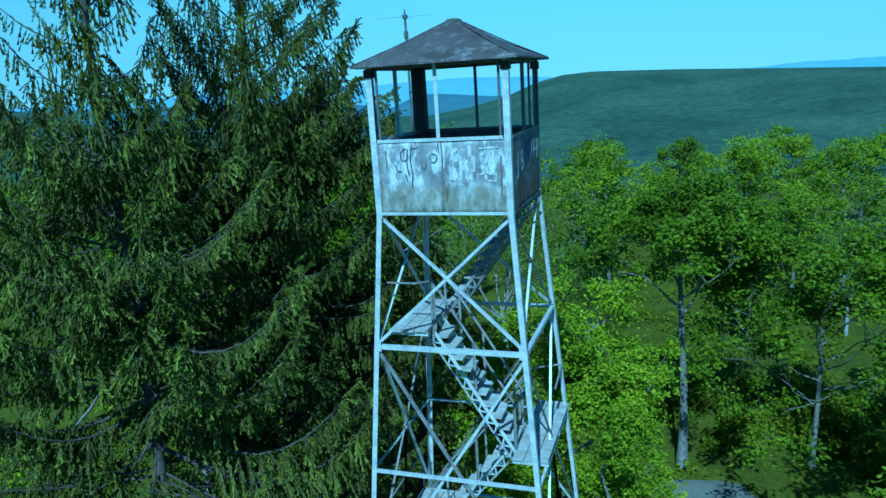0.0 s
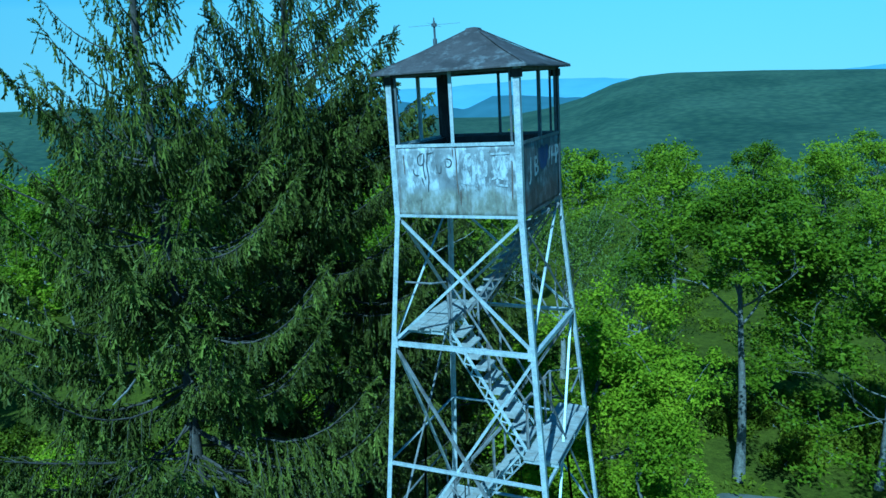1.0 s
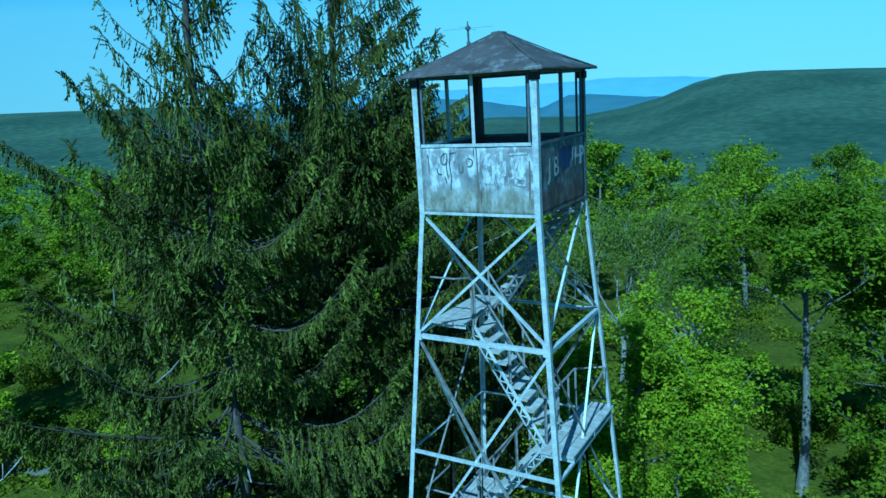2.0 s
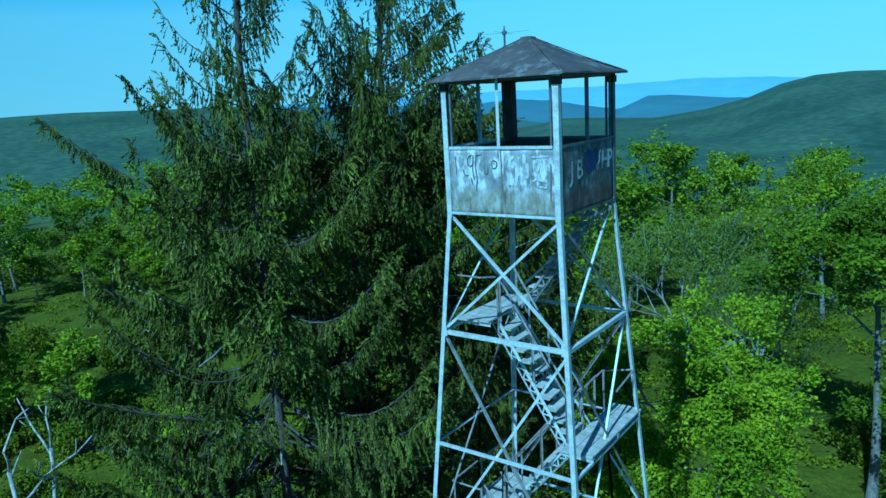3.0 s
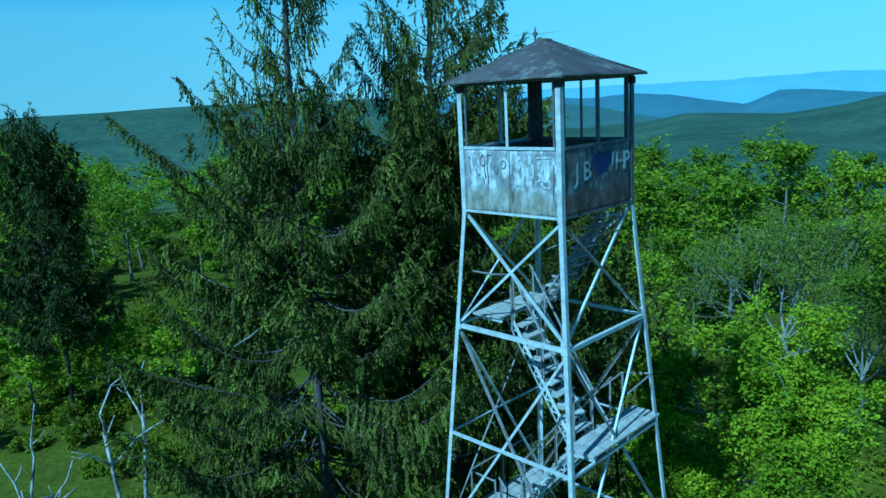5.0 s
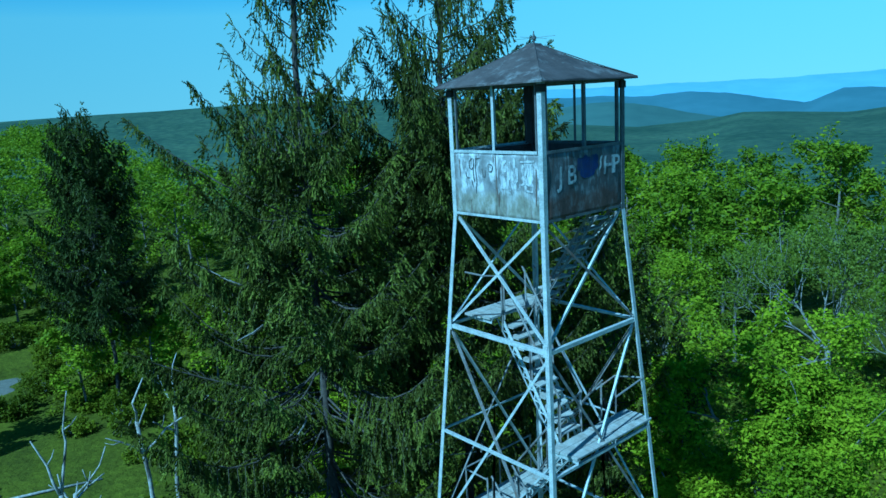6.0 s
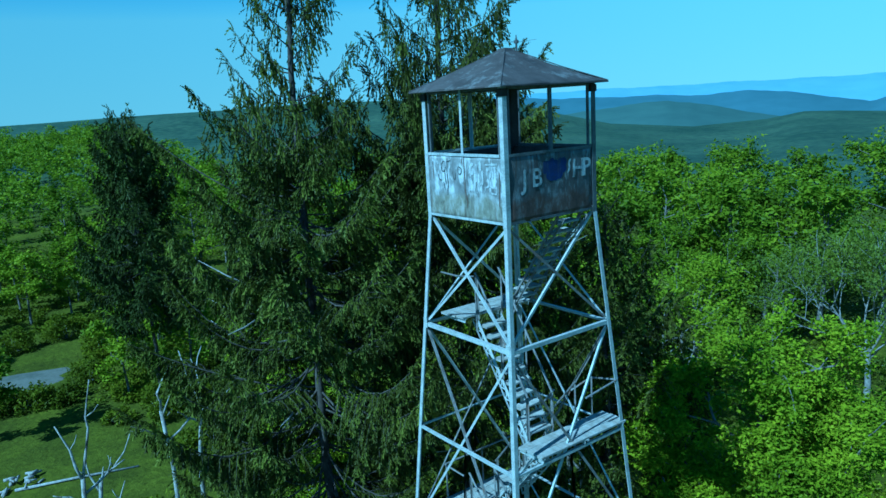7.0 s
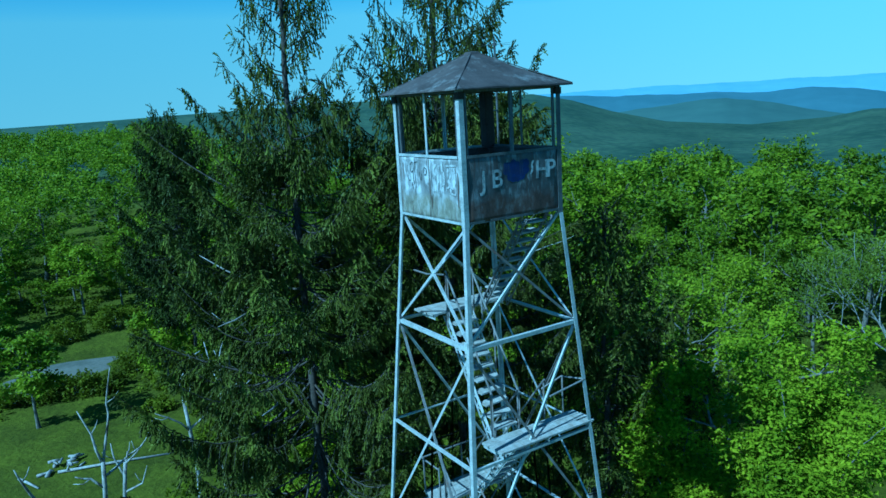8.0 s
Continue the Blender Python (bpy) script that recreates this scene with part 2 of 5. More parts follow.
RIDGE_FAR = ridge_material("haze_pale_distant_ridge", (0.225, 0.33, 0.44), (0.25, 0.36, 0.47))


# ---- building helpers ----
class Shape:
    """Collects vertices and faces for one mesh."""

    def __init__(self):
        self.v, self.f, self.n = [], [], 0

    def add(self, verts, faces):
        verts = np.asarray(verts, float).reshape(-1, 3)
        self.v.append(verts)
        self.f.extend([tuple(int(i) + self.n for i in f) for f in faces])
        self.n += len(verts)

    def add_many(self, verts, faces):
        """verts: pieces x corners x 3; faces: the corner numbers of each face of a piece."""
        k, c = verts.shape[:2]
        self.v.append(verts.reshape(-1, 3))
        base = self.n + np.arange(k)[:, None] * c
        for f in faces:
            self.f.extend(map(tuple, (base + np.array(f)[None, :]).tolist()))
        self.n += k * c

    def mesh(self, name, material, smooth=False):
        me = bpy.data.meshes.new(name)
        me.from_pydata(np.concatenate(self.v).tolist(), [], self.f)
        me.materials.append(material)
        if smooth:
            me.polygons.foreach_set("use_smooth", [True] * len(me.polygons))
        me.update()
        return me


def part(name, shape, material, parent=None, label="", smooth=False):
    """One mesh object from a Shape or a bmesh, under a thing or a part."""
    if isinstance(shape, Shape):
        me = shape.mesh(name, material, smooth)
    elif isinstance(shape, bpy.types.Mesh):
        me = shape
    else:
        me = bpy.data.meshes.new(name)
        shape.to_mesh(me)
        shape.free()
        me.materials.append(material)
    ob = new(name, me)
    ob.parent = parent
    return tagged(ob, label)


def unit(v):
    v = np.asarray(v, float)
    return v / max(np.linalg.norm(v), 1e-9)


def angle_bar(shape, p, q, u, v, a=0.06, b=0.06, th=0.008):
    """An L-profile from p to q; its flanges run from the heel along u (length a) and v (length b)."""
    p, q = np.asarray(p, float), np.asarray(q, float)
    d = unit(q - p)
    u = unit(np.asarray(u, float) - d * np.dot(u, d))
    v = np.asarray(v, float) - d * np.dot(v, d)
    v = unit(v - u * np.dot(v, u))
    prof = [(0, 0), (a, 0), (a, th), (th, th), (th, b), (0, b)]
    ring = [u * i + v * j for i, j in prof]
    if np.dot(np.cross(u, v), d) < 0:
        ring = ring[::-1]
    verts = [p + r for r in ring] + [q + r for r in ring]
    faces = [(i, (i + 1) % 6, 6 + (i + 1) % 6, 6 + i) for i in range(6)]
    caps = [(0, 1, 2, 3), (0, 3, 4, 5)]
    faces += [tuple(reversed(c)) for c in caps] + [tuple(6 + i for i in c) for c in caps]
    shape.add(verts, faces)


def box_bar(shape, p, q, w, h, side=(0, 0, 1), bevel=0.0):
    """A rectangular bar from p to q, w across and h along side, with chamfered edges."""
    p, q = np.asarray(p, float), np.asarray(q, float)
    d = unit(q - p)
    s = np.asarray(side, float)
    s = unit(s - d * np.dot(s, d))
    r = np.cross(d, s)
    c = bevel if bevel else min(w, h) * 0.12
    x, y = w / 2, h / 2
    prof = [(-x + c, -y), (x - c, -y), (x, -y + c), (x, y - c), (x - c, y), (-x + c, y), (-x, y - c), (-x, -y + c)]
    ring = [r * i + s * j for i, j in prof]
    verts = [p + k for k in ring] + [q + k for k in ring]
    faces = [(i, (i + 1) % 8, 8 + (i + 1) % 8, 8 + i) for i in range(8)]
    faces += [tuple(range(7, -1, -1)), tuple(range(8, 16))]
    shape.add(verts, faces)


def tube(shape, pts, radii, sides=6, cap=True):
    """A round, tapered bar along a line of points."""
    pts = np.asarray(pts, float)
    radii = np.broadcast_to(radii, (len(pts),))
    t = np.gradient(pts, axis=0)
    t /= np.maximum(np.linalg.norm(t, axis=1), 1e-9)[:, None]
    ref = np.array([0.0, 0.0, 1.0]) if abs(t[:, 2]).mean() < 0.8 else np.array([1.0, 0.0, 0.0])
    u = np.cross(t, ref)
    u /= np.maximum(np.linalg.norm(u, axis=1), 1e-9)[:, None]
    w = np.cross(t, u)
    ang = np.linspace(0, 2 * np.pi, sides, endpoint=False)
    ring = pts[:, None, :] + radii[:, None, None] * (np.cos(ang)[None, :, None] * u[:, None, :] + np.sin(ang)[None, :, None] * w[:, None, :])
    k = len(pts)
    faces = [(i * sides + j, i * sides + (j + 1) % sides, (i + 1) * sides + (j + 1) % sides, (i + 1) * sides + j) for i in range(k - 1) for j in range(sides)]
    if cap:
        faces += [tuple(range(sides - 1, -1, -1)), tuple((k - 1) * sides + j for j in range(sides))]
    shape.add(ring.reshape(-1, 3), faces)


def thing(name, label, category, at=(0, 0, 0), group="", kind=""):
    ob = new(name)
    ob.empty_display_size = 0.3
    ob.location = at
    return tagged(ob, label, category, group, kind)


# ---- ground ----
CREST = [(-180, -0.2), (-60, -0.8), (-13, -0.68), (-7, -0.38), (0.5, 0.02), (6.7, 0.25), (9, 0.12), (11, -0.33), (13.3, -1.25), (16, -1.9), (19.7, -2.4),
         (24.5, -2.15), (26.6, -2.1), (29, -2.6), (34, -2.9), (40, -2.4), (44, -1.4), (47, -0.4), (50, 0.25), (56, 0.32), (63, 0.46), (66, 0.42), (70, 0.31), (74, 0.29), (78, 0.22), (82, 0.12), (92, -0.05), (120, -0.1), (180, -0.2)]
EYE_Z = 21.42


def crest(az):
    return np.interp(az, [a for a, _ in CREST], [e for _, e in CREST])


def ground_z(x, y):
    """Height of the land: a flat hilltop, a wooded fall to the valley, and the ridge across it."""
    x, y = np.asarray(x, float), np.asarray(y, float)
    r = np.hypot(x, y)
    az = np.degrees(np.arctan2(-x, y))
    z = -0.35 * np.clip((r - 8) / 40, 0, 1) - 0.012 * np.clip(r - 45, 0, 110)
    z += 0.12 * np.sin(x * 0.17 + 1.0) * np.cos(y * 0.15) * np.clip((r - 6) / 20, 0, 1)
    z += 10 * np.clip((r - 85) / 150, 0, 1) * np.clip((az - 71) / 8, 0, 1) * np.clip((600 - r) / 200, 0, 1)
    lip = np.interp(az, [-180, 38, 46, 70, 79, 120], [88, 88, 140, 150, 270, 280])
    fall = np.clip((r - lip) / 620, 0, 1)
    fall = fall * fall * (3 - 2 * fall)
    z -= 95 * fall
    top = EYE_Z + 2600 * np.tan(np.radians(crest(az)))
    rise = np.clip((r - 1000) / 1600, 0, 1)
    rise = rise * rise * (3 - 2 * rise)
    floor_z = -0.35 - 0.012 * 110 - 95
    z += rise * (top - floor_z)
    bumps = np.sin(x * 0.011 + 0.4 * np.sin(y * 0.006)) * np.cos(y * 0.009 + 1.3) * 7 + np.sin(x * 0.027 + y * 0.019) * 2
    z += bumps * np.clip((r - 350) / 500, 0, 1) * np.clip((2500 - r) / 900, 0, 1)
    z -= 60 * np.clip((r - 2650) / 1500, 0, 1)
    return z


def build_ground():
    fine = np.arange(-20, 130, 0.5)
    az = np.concatenate([np.arange(-180, -20, 4.0), fine, np.arange(130, 180, 4.0)])
    rr = np.concatenate([np.linspace(0.01, 30, 16), np.linspace(33, 160, 40), np.geomspace(168, 2600, 70), np.linspace(2640, 4700, 10)])
    a, r = np.meshgrid(np.radians(az), rr)
    x, y = -np.sin(a) * r, np.cos(a) * r
    z = ground_z(x, y)
    s = Shape()
    k = len(az)
    faces = [(i * k + j, i * k + (j + 1) % k, (i + 1) * k + (j + 1) % k, (i + 1) * k + j) for i in range(len(rr) - 1) for j in range(k)]
    s.add(np.stack([x, y, z], -1).reshape(-1, 3), [f[::-1] for f in faces])
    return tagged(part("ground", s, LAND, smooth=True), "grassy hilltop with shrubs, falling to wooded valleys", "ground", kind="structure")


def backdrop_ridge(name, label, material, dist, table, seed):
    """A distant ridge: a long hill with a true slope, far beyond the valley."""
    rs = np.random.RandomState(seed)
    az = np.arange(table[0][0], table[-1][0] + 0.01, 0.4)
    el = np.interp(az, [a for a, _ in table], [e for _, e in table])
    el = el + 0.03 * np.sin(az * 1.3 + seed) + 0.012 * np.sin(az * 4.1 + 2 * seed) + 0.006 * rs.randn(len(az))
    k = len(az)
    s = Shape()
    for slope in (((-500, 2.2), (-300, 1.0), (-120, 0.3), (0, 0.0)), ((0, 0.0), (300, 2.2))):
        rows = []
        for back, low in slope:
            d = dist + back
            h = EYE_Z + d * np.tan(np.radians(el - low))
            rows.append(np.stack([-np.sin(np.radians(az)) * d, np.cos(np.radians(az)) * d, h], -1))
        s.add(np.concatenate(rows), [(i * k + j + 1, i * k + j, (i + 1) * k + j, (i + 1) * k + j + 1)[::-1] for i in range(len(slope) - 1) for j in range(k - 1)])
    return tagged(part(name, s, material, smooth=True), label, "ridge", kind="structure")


build_ground()
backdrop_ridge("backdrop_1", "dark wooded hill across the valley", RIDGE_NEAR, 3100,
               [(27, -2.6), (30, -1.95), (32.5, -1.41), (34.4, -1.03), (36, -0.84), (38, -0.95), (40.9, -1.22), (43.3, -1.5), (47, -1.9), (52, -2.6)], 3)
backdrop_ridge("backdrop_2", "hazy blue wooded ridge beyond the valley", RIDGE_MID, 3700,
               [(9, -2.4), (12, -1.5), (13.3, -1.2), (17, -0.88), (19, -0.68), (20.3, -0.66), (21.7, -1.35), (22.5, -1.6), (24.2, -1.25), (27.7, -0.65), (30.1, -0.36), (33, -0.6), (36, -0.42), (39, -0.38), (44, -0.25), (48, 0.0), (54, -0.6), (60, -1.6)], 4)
backdrop_ridge("backdrop_3", "distant mountain ridge, pale blue with painted haze", RIDGE_FAR, 4300,
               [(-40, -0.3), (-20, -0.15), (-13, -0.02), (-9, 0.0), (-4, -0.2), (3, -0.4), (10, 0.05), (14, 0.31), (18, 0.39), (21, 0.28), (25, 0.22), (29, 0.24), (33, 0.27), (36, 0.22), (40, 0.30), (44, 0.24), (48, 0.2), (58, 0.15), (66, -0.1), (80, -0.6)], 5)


# ---- the lookout tower ----
FLOOR_Z, PANEL = 19.47, 2.133


def half(z):
    """Half the tower's width between leg heels at a height."""
    return 1.08 + (FLOOR_Z - z) * 0.0762


def level(k):
    return FLOOR_Z - k * PANEL


CORNERS = [(-1, -1), (1, -1), (1, 1), (-1, 1)]


def corner(c, z, inset=0.0):
    return np.array([c[0] * (half(z) - inset), c[1] * (half(z) - inset), z])


tower = thing("lookout_tower", "tall rusting steel fire lookout tower with open cab", "lookout tower")

# four legs, each of angle steel, on concrete footings
for c in CORNERS:
    s = Shape()
    angle_bar(s, corner(c, 0.25), corner(c, FLOOR_Z + 0.02), (-c[0], 0, 0), (0, -c[1], 0), 0.082, 0.082, 0.010)
    leg = part("leg", s, STEEL, tower, "galvanised angle-steel leg")
    s = Shape()
    f = corner(c, 0.25)
    box_bar(s, (f[0], f[1], -0.5), (f[0], f[1], 0.25), 0.55, 0.55, (0, 1, 0), 0.03)
    part("footing", s, CONCRETE, leg, "concrete footing")
    for k in (1, 3, 5, 7):
        s = Shape()
        p = corner(c, level(k), -0.006)
        box_bar(s, p + (0, 0, -0.10), p + (0, 0, 0.10), 0.012, 0.10, (-c[0], 0, 0))
        s.v[-1] += np.array([-c[0] * 0.075, 0, 0])
        part("gusset_plate", s, STEEL, leg)

# struts and crossed braces on the four faces
for i in range(4):
    a, b = CORNERS[i], CORNERS[(i + 1) % 4]
    out = np.array([(a[0] + b[0]) / 2, (a[1] + b[1]) / 2, 0.0])
    for k in range(1, 9):
        z = level(k)
        main = k % 2 == 1
        s = Shape()
        w = 0.070 if main else 0.050
        angle_bar(s, corner(a, z, 0.004), corner(b, z, 0.004), (0, 0, -1), -out, w, w, 0.008)
        part("strut", s, STEEL, tower)
    spans = [(0, 1), (1, 3), (3, 5), (5, 7), (7, 8.9)]
    for hi, lo in spans:
        for n_, (p_, q_) in enumerate(((a, b), (b, a))):
            s = Shape()
            zt, zb = level(hi) - 0.05, level(lo) + 0.03
            off = 0.012 + 0.012 * n_
            angle_bar(s, corner(p_, zt, 0.03) - out * off, corner(q_, zb, 0.03) - out * off, (0, 0, -1), -out, 0.045, 0.040, 0.007)
            # down-turned flanges: rusty steel darkened in colour for their shade
            if n_ == 0 and (hi >= 1 or i == 1):
                part("brace", s, SHADEDSTEEL, tower, "rust-stained steel brace toned dark for its shaded flange")
            else:
                part("brace", s, STEEL, tower)
    # hangers from the crossing of the tall braces
    s = Shape()
    m2 = (corner(a, level(2)) + corner(b, level(2))) / 2
    m3 = (corner(a, level(3)) + corner(b, level(3))) / 2
    angle_bar(s, m2 - out * 0.03, m3 - out * 0.03, -out, (a[1] - b[1], b[0] - a[0], 0.0), 0.045, 0.045, 0.006)
    part("hanger", s, STEEL, tower)


def flight(x0, z0, x1, z1, y0, y1, laced=False, rails=True):
    """A steep stair flight along x between two lanes' edges, with treads, stringers and pipe handrails."""
    st = new("stair_flight")
    st.parent = tower
    tagged(st, "steep steel stair flight with plank treads")
    p0, p1 = np.array([x0, 0, z0]), np.array([x1, 0, z1])
    run = unit(p1 - p0)
    up = unit(np.array([-run[2], 0, run[0]]) * (1 if run[0] > 0 else -1))
    for y, side in ((y0, -1), (y1, 1)):
        e = np.array([0, y, 0])
        s = Shape()
        angle_bar(s, p0 + e - up * 0.05, p1 + e - up * 0.05, up, (0, side, 0), 0.05, 0.03, 0.007)
        angle_bar(s, p0 + e - up * 0.15, p1 + e - up * 0.15, -up, (0, side, 0), 0.03, 0.03, 0.006)
        n = 11
        for k in range(n):
            f0, f1 = k / n, (k + 0.5) / n
            g0 = (k + 1) / n
            a0 = p0 + (p1 - p0) * f0 + e - up * 0.16
            a1 = p0 + (p1 - p0) * f1 + e - up * 0.03
            a2 = p0 + (p1 - p0) * g0 + e - up * 0.16
            box_bar(s, a0, a1, 0.006, 0.026, up)
            box_bar(s, a1, a2, 0.006, 0.026, up)
        part("stringer", s, RUSTSTEEL if laced else STEEL, st)
        if rails:
            h = np.array([0, 0, 0.84])
            s = Shape()
            tube(s, [p0 + e + h, p1 + e + h], 0.021, 8)
            for f in (0.03, 0.5, 0.97):
                b0 = p0 + (p1 - p0) * f + e
                angle_bar(s, b0, b0 + h, (0, side, 0), (1, 0, 0), 0.04, 0.04, 0.006)
            part("handrail", s, RUSTSTEEL, st)
    n = int(round(abs(z1 - z0) / 0.205))
    for k in range(1, n):
        c0 = p0 + (p1 - p0) * (k / n)
        s = Shape()
        wob = 0.012 * math.sin(7.1 * k + 3 * x0)
        box_bar(s, (c0[0], y0 + 0.03, c0[2] + wob), (c0[0], y1 - 0.03, c0[2] - wob), 0.235, 0.034, (0, 0.1 * math.sin(3.7 * k), 1))
        part("tread", s, PLANK, st)
    return st


def landing(x0, x1, y0, y1, z, boards):
    ld = new("landing")
    ld.parent = tower
    tagged(ld, "stair landing of grey weathered planks")
    wide = (x1 - x0) / boards
    for k in range(boards):
        s = Shape()
        x = x0 + wide * (k + 0.5)
        j = 0.03 * math.sin(5.3 * k + z)
        box_bar(s, (x, y0 + j, z + 0.004 * k), (x, y1 + j * 1.5, z - 0.004 * k), 0.042, wide - 0.012, (1, 0, 0), 0.006)
        part("plank", s, PLANK, ld)
    for y in (y0 + 0.05, (y0 + y1) / 2, y1 - 0.06):
        s = Shape()
        angle_bar(s, (x0, y, z - 0.024), (x1, y, z - 0.024), (0, 0, -1), (0, 1, 0), 0.07, 0.05, 0.007)
        part("joist", s, STEEL, ld)
    return ld


LAND_1, LAND_2, LAND_3 = 17.47, 15.31, 13.20
landing(-1.12, -0.47, -0.88, 0.86, LAND_1, 3)
landing(0.82, 1.42, -0.80, 1.42, LAND_2, 3)
landing(-1.62, -0.92, -0.70, 1.30, LAND_3, 3)
flight(-0.46, LAND_1, 0.98, FLOOR_Z - 0.02, 0.22, 0.80, laced=True, rails=False)
flight(-0.50, LAND_1 - 0.02, 0.86, LAND_2 - 0.02, -0.52, 0.06)
flight(0.80, LAND_2 - 0.02, -0.95, LAND_3 - 0.02, 0.16, 0.76)
flight(-0.95, LAND_3 - 0.02, 0.90, 11.05, -0.56, 0.04)
landing(0.90, 1.70, -0.80, 1.50, 11.07, 3)
flight(0.90, 11.05, -1.20, 8.94, 0.16, 0.76, rails=False)
landing(-2.0, -1.2, -0.8, 1.5, 8.94, 3)
flight(-1.20, 8.92, 1.10, 6.80, -0.56, 0.04, rails=False)
landing(1.10, 1.95, -0.8, 1.6, 6.80, 3)
flight(1.10, 6.78, -1.30, 4.60, 0.16, 0.76, rails=False)
landing(-2.2, -1.30, -0.8, 1.6, 4.60, 3)
flight(-1.30, 4.58, 2.2, 0.0, -0.56, 0.04, rails=False)


def landing_rail(points, posts, height=0.80):
    """A pipe rail that follows a landing's outer edge."""
    s = Shape()
    tube(s, [np.array(p) + (0, 0, height) for p in points], 0.018, 8)
    for p in posts:
        p = np.array(p, float)
        angle_bar(s, p, p + (0, 0, height + 0.03), (1, 0, 0), (0, 1, 0), 0.04, 0.04, 0.006)
    part("landing_rail", s, RUSTSTEEL, tower)


landing_rail([(-0.50, -0.56, LAND_1 - 0.05), (-0.62, -0.86, LAND_1), (-1.10, -0.86, LAND_1)], [(-0.50, -0.55, LAND_1 - 0.3)])
landing_rail([(-0.22, 0.10, LAND_1 - 0.04), (-0.30, 0.14, LAND_1)], [(-0.22, 0.08, LAND_1 - 0.45)], 0.86)
landing_rail([(1.32, 1.32, LAND_2 + 0.04), (0.70, 1.28, LAND_2 - 0.08), (0.52, 0.92, LAND_2 - 0.30)], [(0.70, 1.28, LAND_2 - 0.10)])
landing_rail([(1.32, 1.32, LAND_2 + 0.04), (1.35, 0.42, LAND_2 - 0.05)], [])
landing_rail([(-1.60, -0.68, LAND_3), (-1.60, 1.28, LAND_3)], [(-1.60, -0.68, LAND_3), (-1.60, 0.3, LAND_3), (-1.60, 1.28, LAND_3)])
landing_rail([(-1.60, -0.70, LAND_3), (-0.95, -0.70, LAND_3)], [(-0.95, -0.70, LAND_3)])


def wall_dent(i, u, z):
    """How far the thin sheet of wall i stands out or in."""
    return 0.010 * np.sin(u * 5.1 + z * 3.0 + i) * np.sin(z * 4.0 + 2 * i) + 0.003 * np.sin(u * 14 + z * 11)


# cab: floor frame, sheet walls, posts and roof
SILL, EAVE, W = 20.56, 21.64, 1.075
s = Shape()
box_bar(s, (-1.05, 0.0, FLOOR_Z + 0.02), (0.30, 0.0, FLOOR_Z + 0.02), 2.08, 0.04, (0, 0, 1), 0.005)
part("floor_deck", s, CAB_SHADE, tower, "plank cab floor with a stair opening")
s = Shape()
box_bar(s, (0.30, -0.42, FLOOR_Z + 0.02), (1.05, -0.42, FLOOR_Z + 0.02), 1.24, 0.04, (0, 0, 1), 0.005)
part("floor_deck", s, CAB_SHADE, tower)
